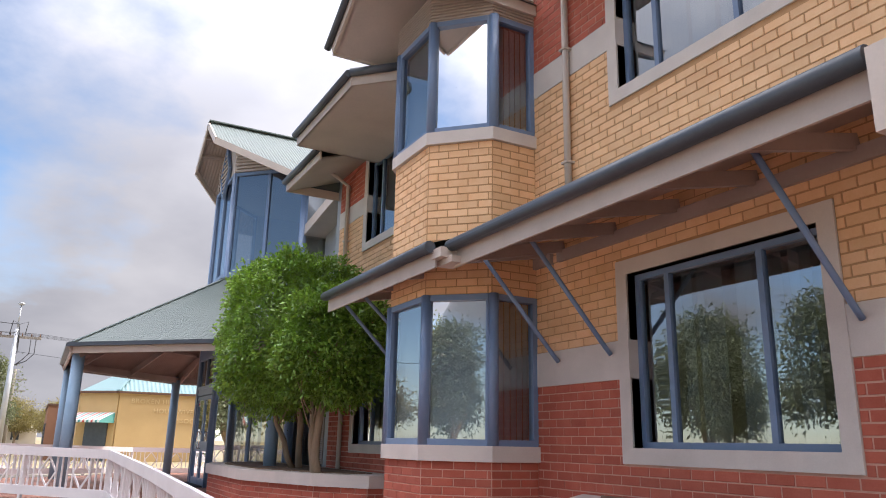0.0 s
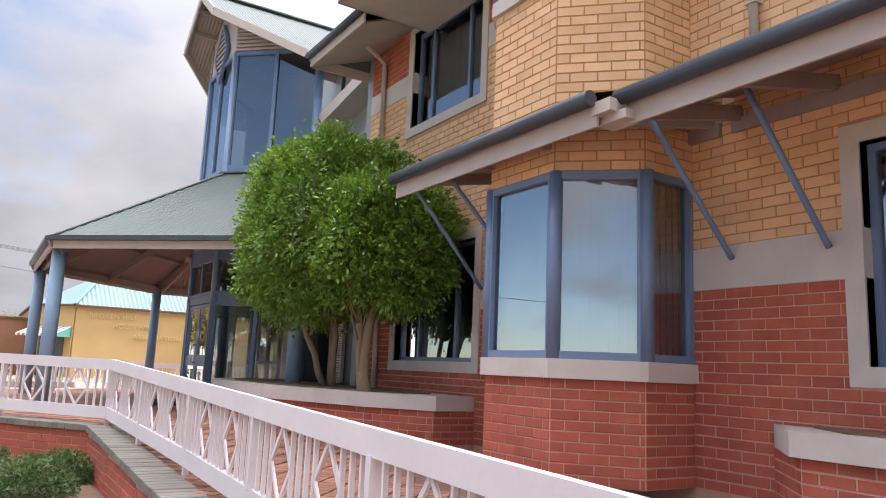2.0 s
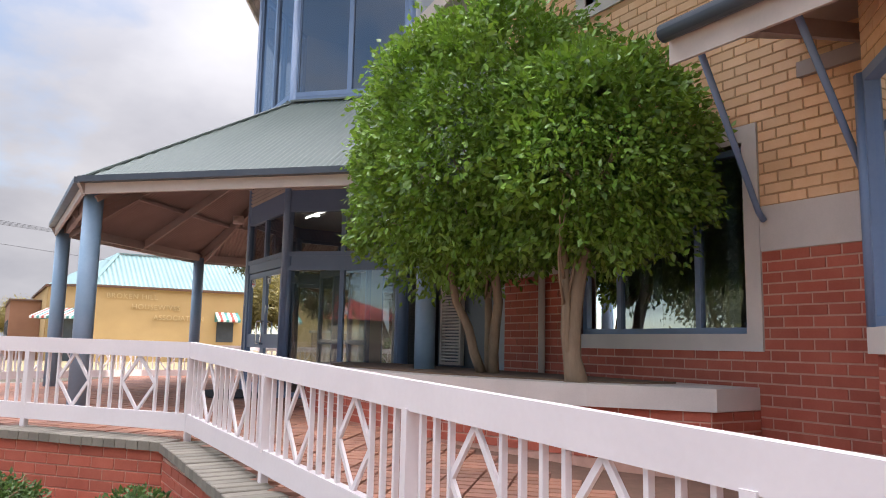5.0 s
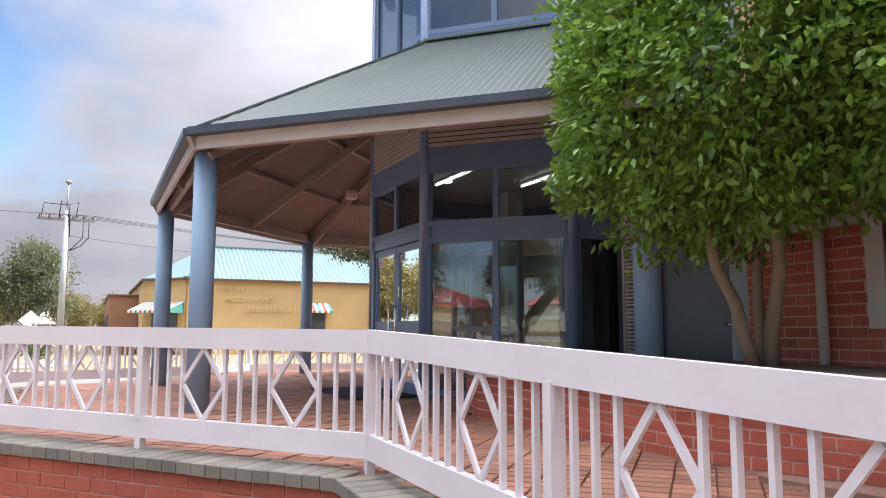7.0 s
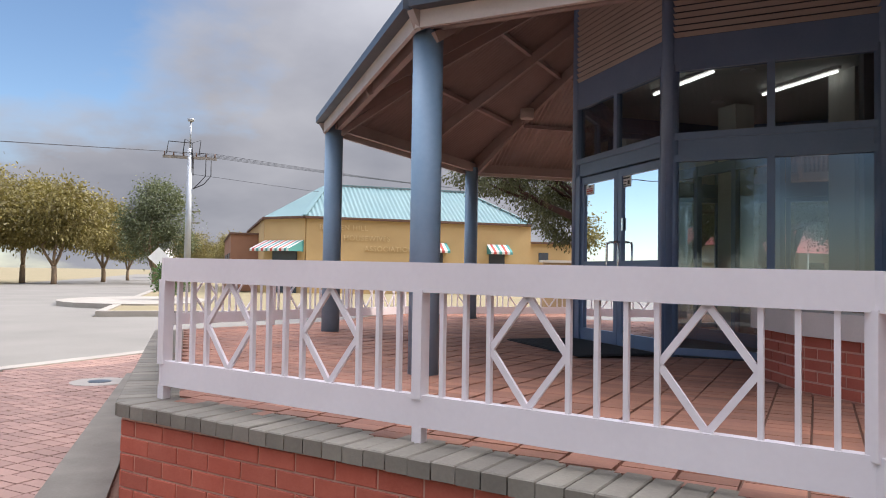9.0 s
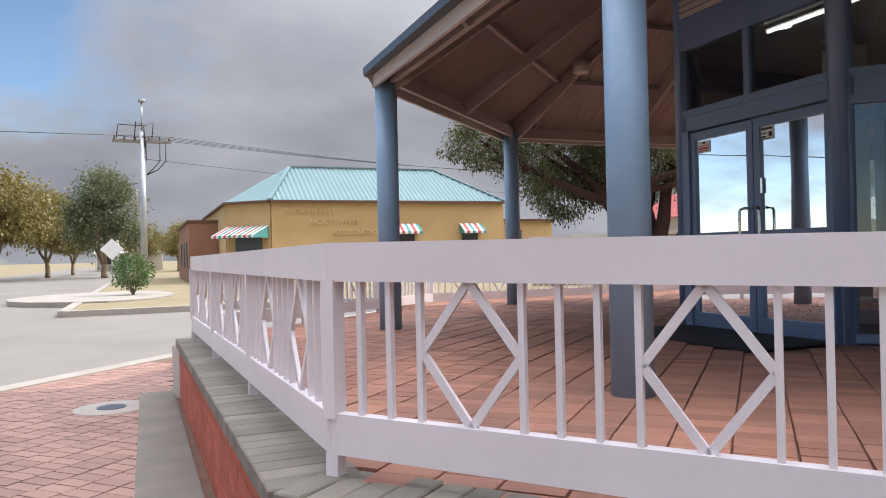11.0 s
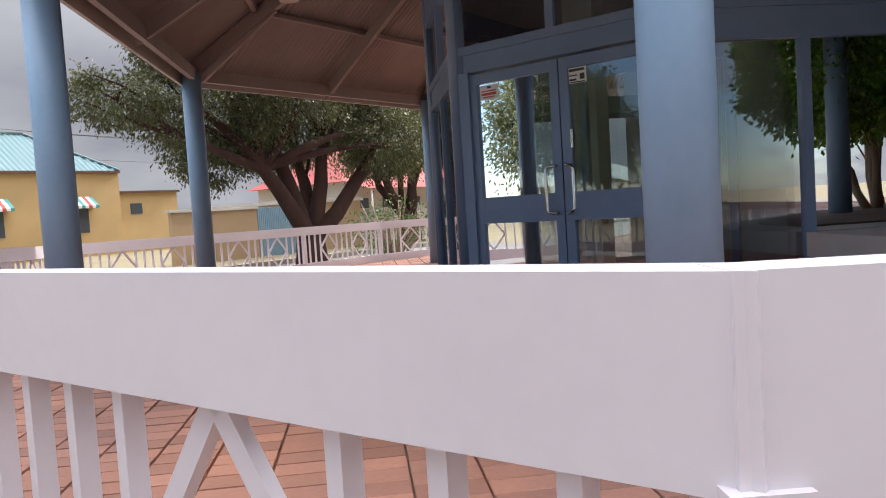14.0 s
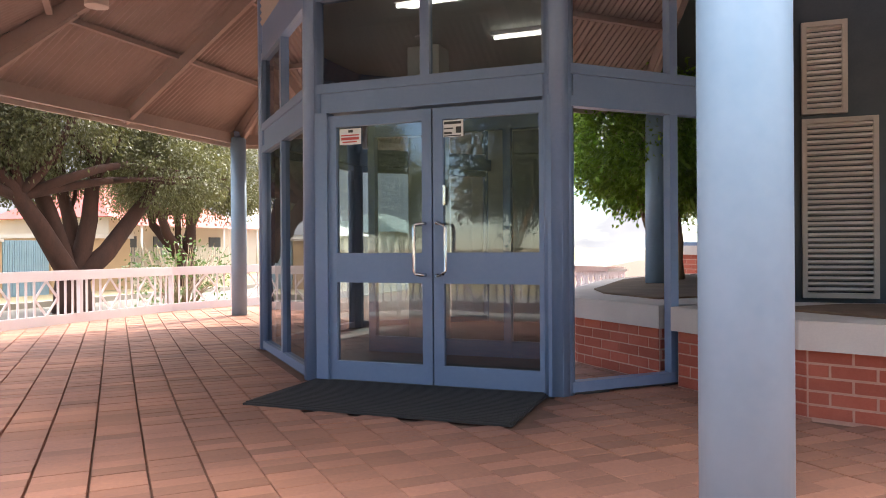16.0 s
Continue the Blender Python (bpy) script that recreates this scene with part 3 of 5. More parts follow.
def glazed(win, a, c, z0, z1, cols, material, pane_mat, fw=0.06, dep=0.07, rows=(), inset=0.0, group=""):
    """Frame, mullions and panes from a to c (plan), the outside on the right; cols and rows: places of the mullions, 0 to 1."""
    a, c = Vector((*a, 0)), Vector((*c, 0))
    d, ln = (c - a).normalized(), (c - a).length
    n = Vector((d.y, -d.x, 0))
    a, c = a - n * inset, c - n * inset
    zz = lambda z: Vector((0, 0, z))
    b = B()
    beam(b, a + zz(z0 + fw / 2), c + zz(z0 + fw / 2), dep, fw)
    beam(b, a + zz(z1 - fw / 2), c + zz(z1 - fw / 2), dep, fw)
    for p in (a + d * fw / 2, c - d * fw / 2):
        beam(b, p + zz(z0 + fw), p + zz(z1 - fw), dep, fw, d)
    part("window_frame", b, material, win, bevel=0.005)
    xs = [0.0, *cols, 1.0]
    for f in cols:
        b = B()
        p = a + d * ln * f
        beam(b, p + zz(z0 + fw), p + zz(z1 - fw), dep * 0.9, fw, d)
        part("mullion", b, material, win, bevel=0.004)
    zs = [z0 + fw, *[z0 + (z1 - z0) * r for r in rows], z1 - fw]
    for r in rows:
        b = B()
        z = z0 + (z1 - z0) * r
        beam(b, a + d * fw + zz(z), c - d * fw + zz(z), dep * 0.85, fw)
        part("transom", b, material, win, bevel=0.004)
    for f0, f1 in zip(xs, xs[1:]):
        for k0, k1 in zip(zs, zs[1:]):
            b = B()
            p0, p1 = a + d * (ln * f0 + fw / 2), a + d * (ln * f1 - fw / 2)
            quad(b, p0 + zz(k0), p1 + zz(k0), p1 + zz(k1), p0 + zz(k1))
            g = part("pane", b, pane_mat, win)
            g.visible_shadow = False


def surround(win, w):
    y0, y1, z0, z1 = w
    b = B()
    f = FX - 0.022
    for bx in ((y0, z0, y1, z0 + SR), (y0, z1 - SR, y1, z1), (y0, z0 + SR, y0 + SR, z1 - SR), (y1 - SR, z0 + SR, y1, z1 - SR)):
        box(b, f, bx[0], bx[1], FX + 0.22, bx[2], bx[3])
    part("surround", b, RENDER, win, "smooth pale rendered surround")


def blinds(y0, y1, z0, z1, x, label, frac, seed):
    """Hanging vertical blind slats, turned, over frac of the width."""
    rnd = random.Random(seed)
    bl = empty("vertical_blind", (x, (y0 + y1) / 2, z1), label, "blind")
    b = B()
    box(b, x - 0.03, y0, z1 - 0.05, x + 0.03, y1, z1)
    part("headrail", b, BLIND, bl)
    y = y0 + 0.05
    while y < y1 - 0.03:
        if rnd.random() < frac:
            b = B()
            box(b, -0.001, -0.045, z0, 0.001, 0.045, z1 - 0.05, pose(x, y, 0, 0, 0, rnd.uniform(20, 60)))
            part("slat", b, BLIND, bl)
        y += 0.085


for i, (k, cols) in enumerate((("A", (0.2, 0.7)), ("B", (0.25, 0.72)), ("V", (0.22, 0.7)), ("U", (0.22, 0.75)))):
    w = open_(WIN[k])
    win = empty("window_%d" % (i + 1), (FX, (w[0] + w[1]) / 2, w[2]), "blue aluminium window in a pale rendered surround", "window", kind="structure")
    surround(win, WIN[k])
    glazed(win, (FX + 0.13, w[1]), (FX + 0.13, w[0]), w[2], w[3], cols, BLUE, GLASS, 0.055)
    blinds(w[0], w[1], w[2] + 0.02, w[3] - 0.02, FX + 0.24, "pale vertical blind hanging half open behind the window", (0.75, 0.4, 0.8, 0.5)[i], 5 + i)

# ---- bay ----
BAY = [(4.93, 8.22), (4.35, 8.22), (3.80, 7.66), (3.80, 6.73), (4.34, 6.19), (4.93, 6.19)]
SEG = list(zip(BAY, BAY[1:]))


def grow(pts, o):
    """The bay's outline pushed outwards by o."""
    c = Vector((4.93, 7.215))
    out = []
    for i, p in enumerate(pts):
        ns = []
        for j in (i - 1, i):
            if 0 <= j < len(pts) - 1:
                d = (Vector(pts[j + 1]) - Vector(pts[j])).normalized()
                ns.append(Vector((d.y, -d.x)))
        n = sum(ns, Vector((0, 0)))
        n = n / n.dot(ns[0])
        if i in (0, len(pts) - 1):
            n = ns[0]
        out.append((p[0] + n.x * o, p[1] + n.y * o))
    return out


bay = empty("wall_bay", (4.5, 7.2, 0), "two-storey projecting brick bay with angled corners", "bay", kind="structure")
for z0, z1, mt, kd, near in ((DECK, 1.40, MORTAR_R, "red", True), (3.17, 4.97, MORTAR_C, "cream", True)):
    b = B()
    prism(b, BAY, z0, z1)
    part("mortar_bed", b, mt, bay)
    for i, (p, q) in enumerate(SEG):
        bricks(bay, p, q, z0, z1, [], kd, (0, 9, 0, 9) if i in (2, 3) and kd == "red" else None)
for z0, z1 in ((1.40, 1.56), (4.97, 5.12)):
    b = B()
    prism(b, grow(BAY, 0.05), z0, z1)
    part("sill", b, RENDER, bay, "smooth pale rendered sill", bevel=0.006)
b = B()
prism(b, grow(BAY, 0.015), 6.60, 7.0)
part("cladding", b, CLAD, bay, "beige corrugated metal cladding over the window")
b = B()
for k in range(9):
    prism(b, grow(BAY, 0.034), 6.615 + k * 0.042, 6.632 + k * 0.042)
part("cladding_rib", b, CLAD, bay)
for i, (z0, z1) in enumerate(((1.56, 3.17), (5.12, 6.60))):
    win = empty("window_bay_%d" % (i + 1), (4.4, 7.2, z0), "tall blue framed bay window with five panes", "window", kind="structure")
    for p, q in SEG:
        glazed(win, p, q, z0, z1, (), BLUE, GLASS, 0.065, 0.09, inset=0.03)
    for p in BAY[1:-1]:
        b = B()
        tube(b, [(p[0] + 0.02, p[1], z0), (p[0] + 0.02, p[1], z1)], 0.062, 8)
        part("corner_post", b, BLUE, win)
    bl = empty("vertical_blind", (4.3, 7.2, z1), "closed pale vertical blind behind the bay window", "blind")
    inner = grow(BAY, -0.12)
    for p, q in zip(inner, inner[1:]):
        p, q = Vector((*p, 0)), Vector((*q, 0))
        d = (q - p).normalized()
        x = 0.06
        while x < (q - p).length - 0.04:
            c = p + d * x
            b = B()
            box(b, -0.043, -0.001, z0 + 0.02, 0.043, 0.001, z1 - 0.06, pose(c.x, c.y, 0, 0, 0, math.degrees(math.atan2(d.y, d.x)) + 17))
            part("slat", b, BLIND, bl)
            x += 0.08

# ---- awning over the lower windows ----
def awning(x, y0, y1, label):
    a = empty("awning", (FX, y0, 3.4), label, "awning", group="metal awnings along the brick wall")
    z = 3.40
    b = B()
    quad(b, (x + 0.05, y0, z + 0.14), (x + 0.05, y1, z + 0.14), (FX, y1, z + 0.62), (FX, y0, z + 0.62))
    quad(b, (x + 0.05, y0, z + 0.115), (x + 0.05, y1, z + 0.115), (FX, y1, z + 0.595), (FX, y0, z + 0.595))
    part("roof_sheet", b, GREEN, a, "grey-green metal sheet")
    b = B()
    tube(b, [(x, y0, z + 0.085), (x, y1, z + 0.085)], 0.062, 12)
    part("gutter", b, DARK, a, "dark slate gutter")
    b = B()
    box(b, x + 0.06, y0, z - 0.12, x + 0.085, y1, z + 0.05)
    part("fascia", b, BEIGE, a, "beige painted fascia", bevel=0.004)
    b = B()
    quad(b, (x + 0.085, y0, z + 0.09), (x + 0.085, y1, z + 0.09), (FX, y1, z + 0.42), (FX, y0, z + 0.42))
    part("lining", b, UNDER, a)
    y = y0 + 0.1
    while y < y1:
        b = B()
        beam(b, (x + 0.09, y, z - 0.02), (FX - 0.01, y, z + 0.26), 0.05, 0.12)
        part("rafter", b, UNDER, a)
        y += 0.83
    b = B()
    box(b, FX - 0.05, y0, z + 0.1, FX, y1, z + 0.22)
    part("wall_plate", b, UNDER, a)
    return a


aw1 = awning(3.56, 1.42, 5.74, "long grey metal awning with beige fascia on the brick wall")
aw2 = awning(3.40, 5.86, 9.0, "grey metal awning with beige fascia over the bay")
b = B()
box(b, 3.44, 5.70, 3.36, 3.62, 5.90, 3.46); box(b, 3.52, 5.62, 3.30, 3.70, 5.92, 3.37)
part("gutter_return", b, BEIGE, aw2, "stepped beige gutter corner", bevel=0.006)
b = B()
box(b, 3.50, 1.24, 3.05, 3.64, 1.40, 3.50)
part("downpipe_head", b, BEIGE, aw1, "beige square downpipe", bevel=0.006)


def strut(parent, y, xt, yt, foot=2.43):
    s = B()
    tube(s, [(FX - 0.03, y, foot), (FX - 0.09, y, foot + 0.06), (xt, yt, 3.44)], 0.024, 10)
    ob = part("strut", s, BLUE, parent, "blue tubular strut")
    s = B()
    tube(s, [(FX - 0.035, y, foot), (FX - 0.010, y, foot)], 0.062, 16)
    part("wall_plate_round", s, BLUE, ob)
    s = B()
    box(s, xt - 0.05, yt - 0.02, 3.38, xt + 0.06, yt + 0.02, 3.50)
    part("bracket", s, BLUE, ob)


for y, xt, yt in ((2.45, 4.0, 2.47), (4.95, 4.0, 4.97), (5.77, 4.02, 5.83)):
    strut(aw1, y, xt, yt)
strut(aw2, 8.46, 3.6, 8.2)
strut(aw2, 9.34, 3.62, 8.9)

# ---- upper eaves ----
def eave(pts, z, label, th=0.17, rise=0.0):
    e = empty("roof_eave", (*pts[0], z), label, "roof", kind="structure")
    b = B()
    lift = [z + (rise if x > FX - 0.1 else 0.0) for x, y in pts]
    for o in (0.0, 0.03):
        quad(b, *[(*p, h + o) for p, h in zip(pts, lift)])
    part("soffit", b, SOFFIT, e, "pale flat soffit lining")
    b = B()
    for p, q in zip(pts[:-1], pts[1:-1]):
        beam(b, (*p, z + th / 2), (*q, z + th / 2), 0.03, th)
    part("fascia", b, BEIGE, e, "beige painted fascia")
    b = B()
    for p, q in zip(pts[:-1], pts[1:-1]):
        d = (Vector(q) - Vector(p)).normalized()
        o = Vector((d.y, -d.x)) * 0.06
        tube(b, [(p[0] + o.x, p[1] + o.y, z + th + 0.01), (q[0] + o.x, q[1] + o.y, z + th + 0.01)], 0.058, 10)
    part("gutter", b, DARK, e, "dark slate gutter")
    b = B()
    c = Vector((FX + 0.6, (pts[0][1] + pts[-2][1]) / 2, z + 0.9))
    for p, q in zip(pts[:-1], pts[1:-1]):
        quad(b, (*p, z + th + 0.03), (*q, z + th + 0.03), (FX + 2, q[1], z + 1.3), (FX + 2, p[1], z + 1.3))
    part("roof_sheet", b, GREEN, e)


eave([(4.92, 10.95), (3.42, 10.95), (3.42, 8.45), (3.95, 7.92), (4.92, 7.92)], 6.42, "broad boxed eave with pale soffit over the upper window")
eave([(4.92, 12.98), (3.85, 12.98), (3.85, 10.98), (4.92, 10.98)], 6.28, "lower boxed eave at the end of the brick wing", rise=0.4)
eave([(4.92, 5.7), (3.9, 5.7), (3.9, FS), (4.92, FS)], 7.0, "boxed eave over the upper wall")
# raking beam and soffit between wing and tower
b = B()
beam(b, (5.02, 13.03, 6.66), (5.02, 15.6, 6.25), 0.05, 0.24)
rk = part("trim_rake", b, BEIGE, None, "beige raking fascia between wing and tower", kind="structure")
b = B()
quad(b, (5.02, 13.03, 6.56), (5.02, 15.6, 6.15), (8.4, 15.6, 6.15), (8.4, 13.03, 6.56))
part("ceiling_link", b, SOFFIT, None, "pale sloping soffit between wing and tower", kind="structure")
# gabled roof over the bay
gab = empty("roof_gable_bay", (3.05, 7.2, 6.75), "gabled roof with boxed soffit over the bay", "roof", kind="structure")
for s in (-1, 1):
    e, r = 7.215 + s * 1.08, 7.215
    b = B()
    quad(b, (3.08, e, 6.75), (FX, e, 6.75), (FX, r, 7.45), (3.08, r, 7.45))
    part("soffit", b, SOFFIT, gab)
    b = B()
    beam(b, (3.06, e, 6.80), (3.06, r, 7.50), 0.04, 0.16)
    beam(b, (3.06, e, 6.80), (FX, e, 6.80), 0.04, 0.14)
    part("barge_board", b, BEIGE, gab)
    b = B()
    quad(b, (2.98, e + s * 0.06, 6.86), (FX + 1, e + s * 0.06, 6.86), (FX + 1, r, 7.60), (2.98, r, 7.60))
    part("roof_sheet", b, DARK, gab)
b = B()
tube(b, [(3.0, 7.215 + 1.16, 6.84), (3.0, 7.215, 7.56)], 0.05, 8)
part("gutter", b, DARK, gab)


# ---- downpipes ----
def downpipe(pts, label):
    b = B()
    tube(b, pts, 0.04, 10)
    dp = part("downpipe", b, BEIGE, None, label, category="downpipe")
    for z in (0.35, 0.8):
        i = len(pts) - 2
        p = Vector(pts[i]).lerp(Vector(pts[i + 1]), z)
        c = B()
        box(c, p.x - 0.05, p.y - 0.055, p.z - 0.012, p.x + 0.06, p.y + 0.055, p.z + 0.012)
        part("clip", c, BEIGE, dp)


downpipe([(FX - 0.06, 5.49, 7.0), (FX - 0.06, 5.49, 3.95)], "cream painted downpipe between the upper windows")
downpipe([(3.95, 12.0, 6.62), (4.3, 12.1, 6.58), (4.87, 12.3, 6.38), (4.87, 12.28, 3.2)], "cream downpipe bending from the eave to the wall")
downpipe([(FX - 0.06, 12.06, 3.2), (FX - 0.06, 12.06, 0.55)], "cream downpipe on the red brick wall")


# ---- planters ----
def planter(pts, z, label, nears):
    p = empty("planter", (*pts[1], DECK), label, "planter")
    b = B()
    prism(b, pts, DECK - 0.3, z - 0.17)
    part("body", b, MORTAR_R, p, "red brick body")
    for i, (a, c) in enumerate(zip(pts, pts[1:])):
        bricks(p, a, c, DECK, z - 0.17, [], "red", (0, 3, 0, 2) if i in nears else None)
    b = B()
    n = len(pts)
    c = Vector((sum(q[0] for q in pts) / n, sum(q[1] for q in pts) / n))
    prism(b, [(q[0] + (0.05 if q[0] < c.x else 0) * -1, q[1] + (0.05 if q[1] > c.y else -0.05)) if q[0] < FX - 0.01 else q for q in pts], z - 0.17, z)
    part("cap", b, RENDER, p, "thick pale rendered cap", bevel=0.008)
    b = B()
    prism(b, [(c.x + (q[0] - c.x) * 0.72, c.y + (q[1] - c.y) * 0.82) for q in pts], z, z + 0.015)
    part("soil", b, SOIL, p, "dry soil")


planter([(4.92, 15.42), (4.20, 16.08), (3.45, 15.32), (3.20, 14.6), (3.20, 11.9), (3.82, 10.2), (4.34, 9.44), (4.92, 9.44)], 1.12, "long red brick planter with a pale rendered cap", (1, 5))
planter([(4.92, 5.45), (4.38, 4.9), (4.38, 2.0), (4.92, 1.45)], 1.13, "red brick planter with a pale cap below the window", ())

# ---- octagonal entry hall ----
CX, CY, AP, HS = 5.93, 17.77, 2.32, 0.96
OCT = [(CX - AP, CY + HS), (CX - AP, CY - HS), (CX - HS, CY - AP), (CX + HS, CY - AP), (CX + AP, CY - HS), (CX + AP, CY + HS), (CX + HS, CY + AP), (CX - HS, CY + AP)]
FACE = {n: (OCT[i], OCT[(i + 1) % 8]) for i, n in enumerate(("west", "south_west", "south", "south_east", "east", "north_east", "north", "north_west"))}
Z0, TR0, TR1, UL1, LV0, EAVE, ROOFT, HEAD = DECK, 2.56, 2.73, 3.50, 3.77, 3.26, 5.18, 7.84
hall = empty("wall_entry_hall", (CX, CY, DECK), "blue framed octagonal glazed entry hall", "hall", kind="structure")
for i, p in enumerate(OCT):
    q = Vector(p) + (Vector(p) - Vector((CX, CY))).normalized() * -0.02
    b = B()
    tube(b, [(q.x, q.y, Z0), (q.x, q.y, HEAD)], 0.08, 8)
    part("corner_post", b, BLUE, hall, bevel=0)


def wall_piece(name, a, c, z0, z1, th, material, parent, out=0.0, label=""):
    a, c = Vector((*a, 0)), Vector((*c, 0))
    d = (c - a).normalized()
    n = Vector((d.y, -d.x, 0))
    b = B()
    o = n * (out - th / 2)
    beam(b, a + o + Vector((0, 0, (z0 + z1) / 2)), c + o + Vector((0, 0, (z0 + z1) / 2)), th, z1 - z0)
    return part(name, b, material, parent, label)


for nm, (p, q) in FACE.items():
    if nm in ("east", "south_east"):
        wall_piece("panel", p, q, Z0, HEAD, 0.1, INWALL, hall)
        continue
    wall_piece("transom", p, q, TR0 + 0.02, TR1, 0.12, BLUE, hall, 0.02)
    wall_piece("header", p, q, UL1, LV0, 0.12, BLUE, hall, 0.03)
    # dark sheet behind the slats: the gaps' shade is put into its colour
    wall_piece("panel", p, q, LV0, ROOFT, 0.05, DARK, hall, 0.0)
    lv = Vector((q[1] - p[1], p[0] - q[0], 0)).normalized() * 0.03
    for k in range(17):
        z = LV0 + 0.03 + k * 0.066
        b = B()
        beam(b, Vector((*p, z)) + lv, Vector((*q, z)) + lv, 0.012, 0.05, lv * 14 + Vector((0, 0, 1)))
        part("louvre_slat", b, CLAD, hall)
    win = empty("window_hall_" + nm, (*p, TR1), "blue framed fixed glazing of the entry hall", "window", kind="structure")
    glazed(win, p, q, TR1, UL1, (0.5,), BLUE, DOORGLASS, 0.07, 0.08)
    for e in (p, q):
        f = Vector(e).lerp(Vector(q if e == p else p), 0.035)
        bb = B(); tube(bb, [(f.x, f.y, Z0), (f.x, f.y, UL1)], 0.045, 6); part("jamb", bb, BLUE, win)
    if nm == "south":
        wall_piece("inner_lining", p, q, Z0 + 0.02, UL1, 0.06, GREYCLAD, hall, -0.25)
    if nm not in ("west",):
        glazed(win, p, q, Z0 + 0.02, TR0 + 0.02, (0.5,), BLUE, DOORGLASS, 0.07, 0.08)
    # lantern storey
    if nm in ("north", "north_east"):
        wall_piece("panel", p, q, ROOFT, HEAD, 0.1, INWALL, hall)
        continue
    wt = empty("window_tower_" + nm, (*p, ROOFT), "tall blue framed tower glazing", "window", kind="structure")
    wall_piece("window_sill", p, q, ROOFT - 0.02, ROOFT + 0.12, 0.14, BLUE, wt, 0.04)
    glazed(wt, p, q, ROOFT + 0.12, HEAD, (0.5,), BLUE, TOWERGLASS, 0.075, 0.09)

# doors
PY, QY, DX = 18.575, 16.865, CX - AP
dfrm = empty("door_1", (DX, (PY + QY) / 2, DECK), "closed blue framed double glass entrance doors", "door", kind="structure")
b = B()
for y in (PY + 0.03, QY - 0.05):
    box(b, DX - 0.05, y - 0.04, DECK, DX + 0.06, y + 0.06, TR0 + 0.02)
part("door_frame", b, BLUE, dfrm, bevel=0.004)
MID = (PY + QY) / 2
for y0, y1, hy in ((QY, MID - 0.006, MID - 0.085), (MID + 0.006, PY, MID + 0.085)):
    leaf = empty("door_leaf", (DX, y0, DECK), "blue framed glass door leaf")
    hang(leaf, dfrm)
    leaf.location = (0, 0, 0)
    leaf.matrix_parent_inverse = Matrix.Identity(4)
    b = B()
    st = 0.075
    zb, zm0, zm1, zt = DECK + 0.02, 1.30, 1.52, TR0 - 0.005
    box(b, DX - 0.025, y0, zb, DX + 0.025, y0 + st, zt); box(b, DX - 0.025, y1 - st, zb, DX + 0.025, y1, zt)
    for k0, k1 in ((zb, zb + 0.14), (zm0, zm1), (zt - 0.085, zt)):
        box(b, DX - 0.024, y0 + st, k0, DX + 0.024, y1 - st, k1)
    part("door_stile", b, BLUE, dfrm, bevel=0.003)
    for k0, k1 in ((zb + 0.14, zm0), (zm1, zt - 0.085)):
        b = B()
        quad(b, (DX, y0 + st, k0), (DX, y1 - st, k0), (DX, y1 - st, k1), (DX, y0 + st, k1))
        g = part("pane", b, DOORGLASS, dfrm)
        g.visible_shadow = False
    sg = -1 if hy < MID else 1
    b = B()
    pts = [(DX - 0.03, hy - sg * 0.03, 1.36), (DX - 0.085, hy - sg * 0.03, 1.36), (DX - 0.09, hy + sg * 0.02, 1.37), (DX - 0.09, hy + sg * 0.035, 1.39), (DX - 0.09, hy + sg * 0.035, 1.70), (DX - 0.09, hy + sg * 0.02, 1.72), (DX - 0.085, hy - sg * 0.03, 1.73), (DX - 0.03, hy - sg * 0.03, 1.73)]
    tube(b, pts, 0.013, 10)
    part("door_handle", b, CHROME, dfrm, "D-shaped brushed steel pull handle")
    bpy.data.objects.remove(leaf)
b = B()
box(b, DX - 0.027, MID - 0.10, 1.86, DX - 0.020, MID - 0.08, 2.0)
part("lock_plate", b, CHROME, dfrm)
# notices on the door glass
st1 = B(); quad(st1, (DX - 0.006, 18.478, 2.335), (DX - 0.006, 18.478, 2.455), (DX - 0.006, 18.298, 2.455), (DX - 0.006, 18.298, 2.335))
sg = part("notice", st1, STICKW, None, "small white and red notice stuck on the door glass", category="sticker")
for z0, z1, y0, y1, m in ((2.370, 2.390, 18.313, 18.463, STICKR), (2.400, 2.410, 18.313, 18.463, STICKR), (2.350, 2.360, 18.333, 18.453, STICKR), (2.425, 2.445, 18.363, 18.403, STICKK)):
    s = B(); quad(s, (DX - 0.009, y1, z0), (DX - 0.009, y1, z1), (DX - 0.009, y0, z1), (DX - 0.009, y0, z0))
    part("print_bar", s, m, sg)
st2 = B(); quad(st2, (DX - 0.006, 17.648, 2.345), (DX - 0.006, 17.648, 2.465), (DX - 0.006, 17.488, 2.465), (DX - 0.006, 17.488, 2.345))
sg = part("notice", st2, STICKW, None, "small white and black notice stuck on the door glass", category="sticker")
for z0, z1, y0, y1 in ((2.435, 2.455, 17.503, 17.633), (2.365, 2.380, 17.573, 17.633), (2.400, 2.410, 17.563, 17.633), (2.370, 2.415, 17.503, 17.543), (2.349, 2.357, 17.503, 17.633)):
    s = B(); quad(s, (DX - 0.009, y1, z0), (DX - 0.009, y1, z1), (DX - 0.009, y0, z1), (DX - 0.009, y0, z0))
    part("print_bar", s, STICKK, sg)

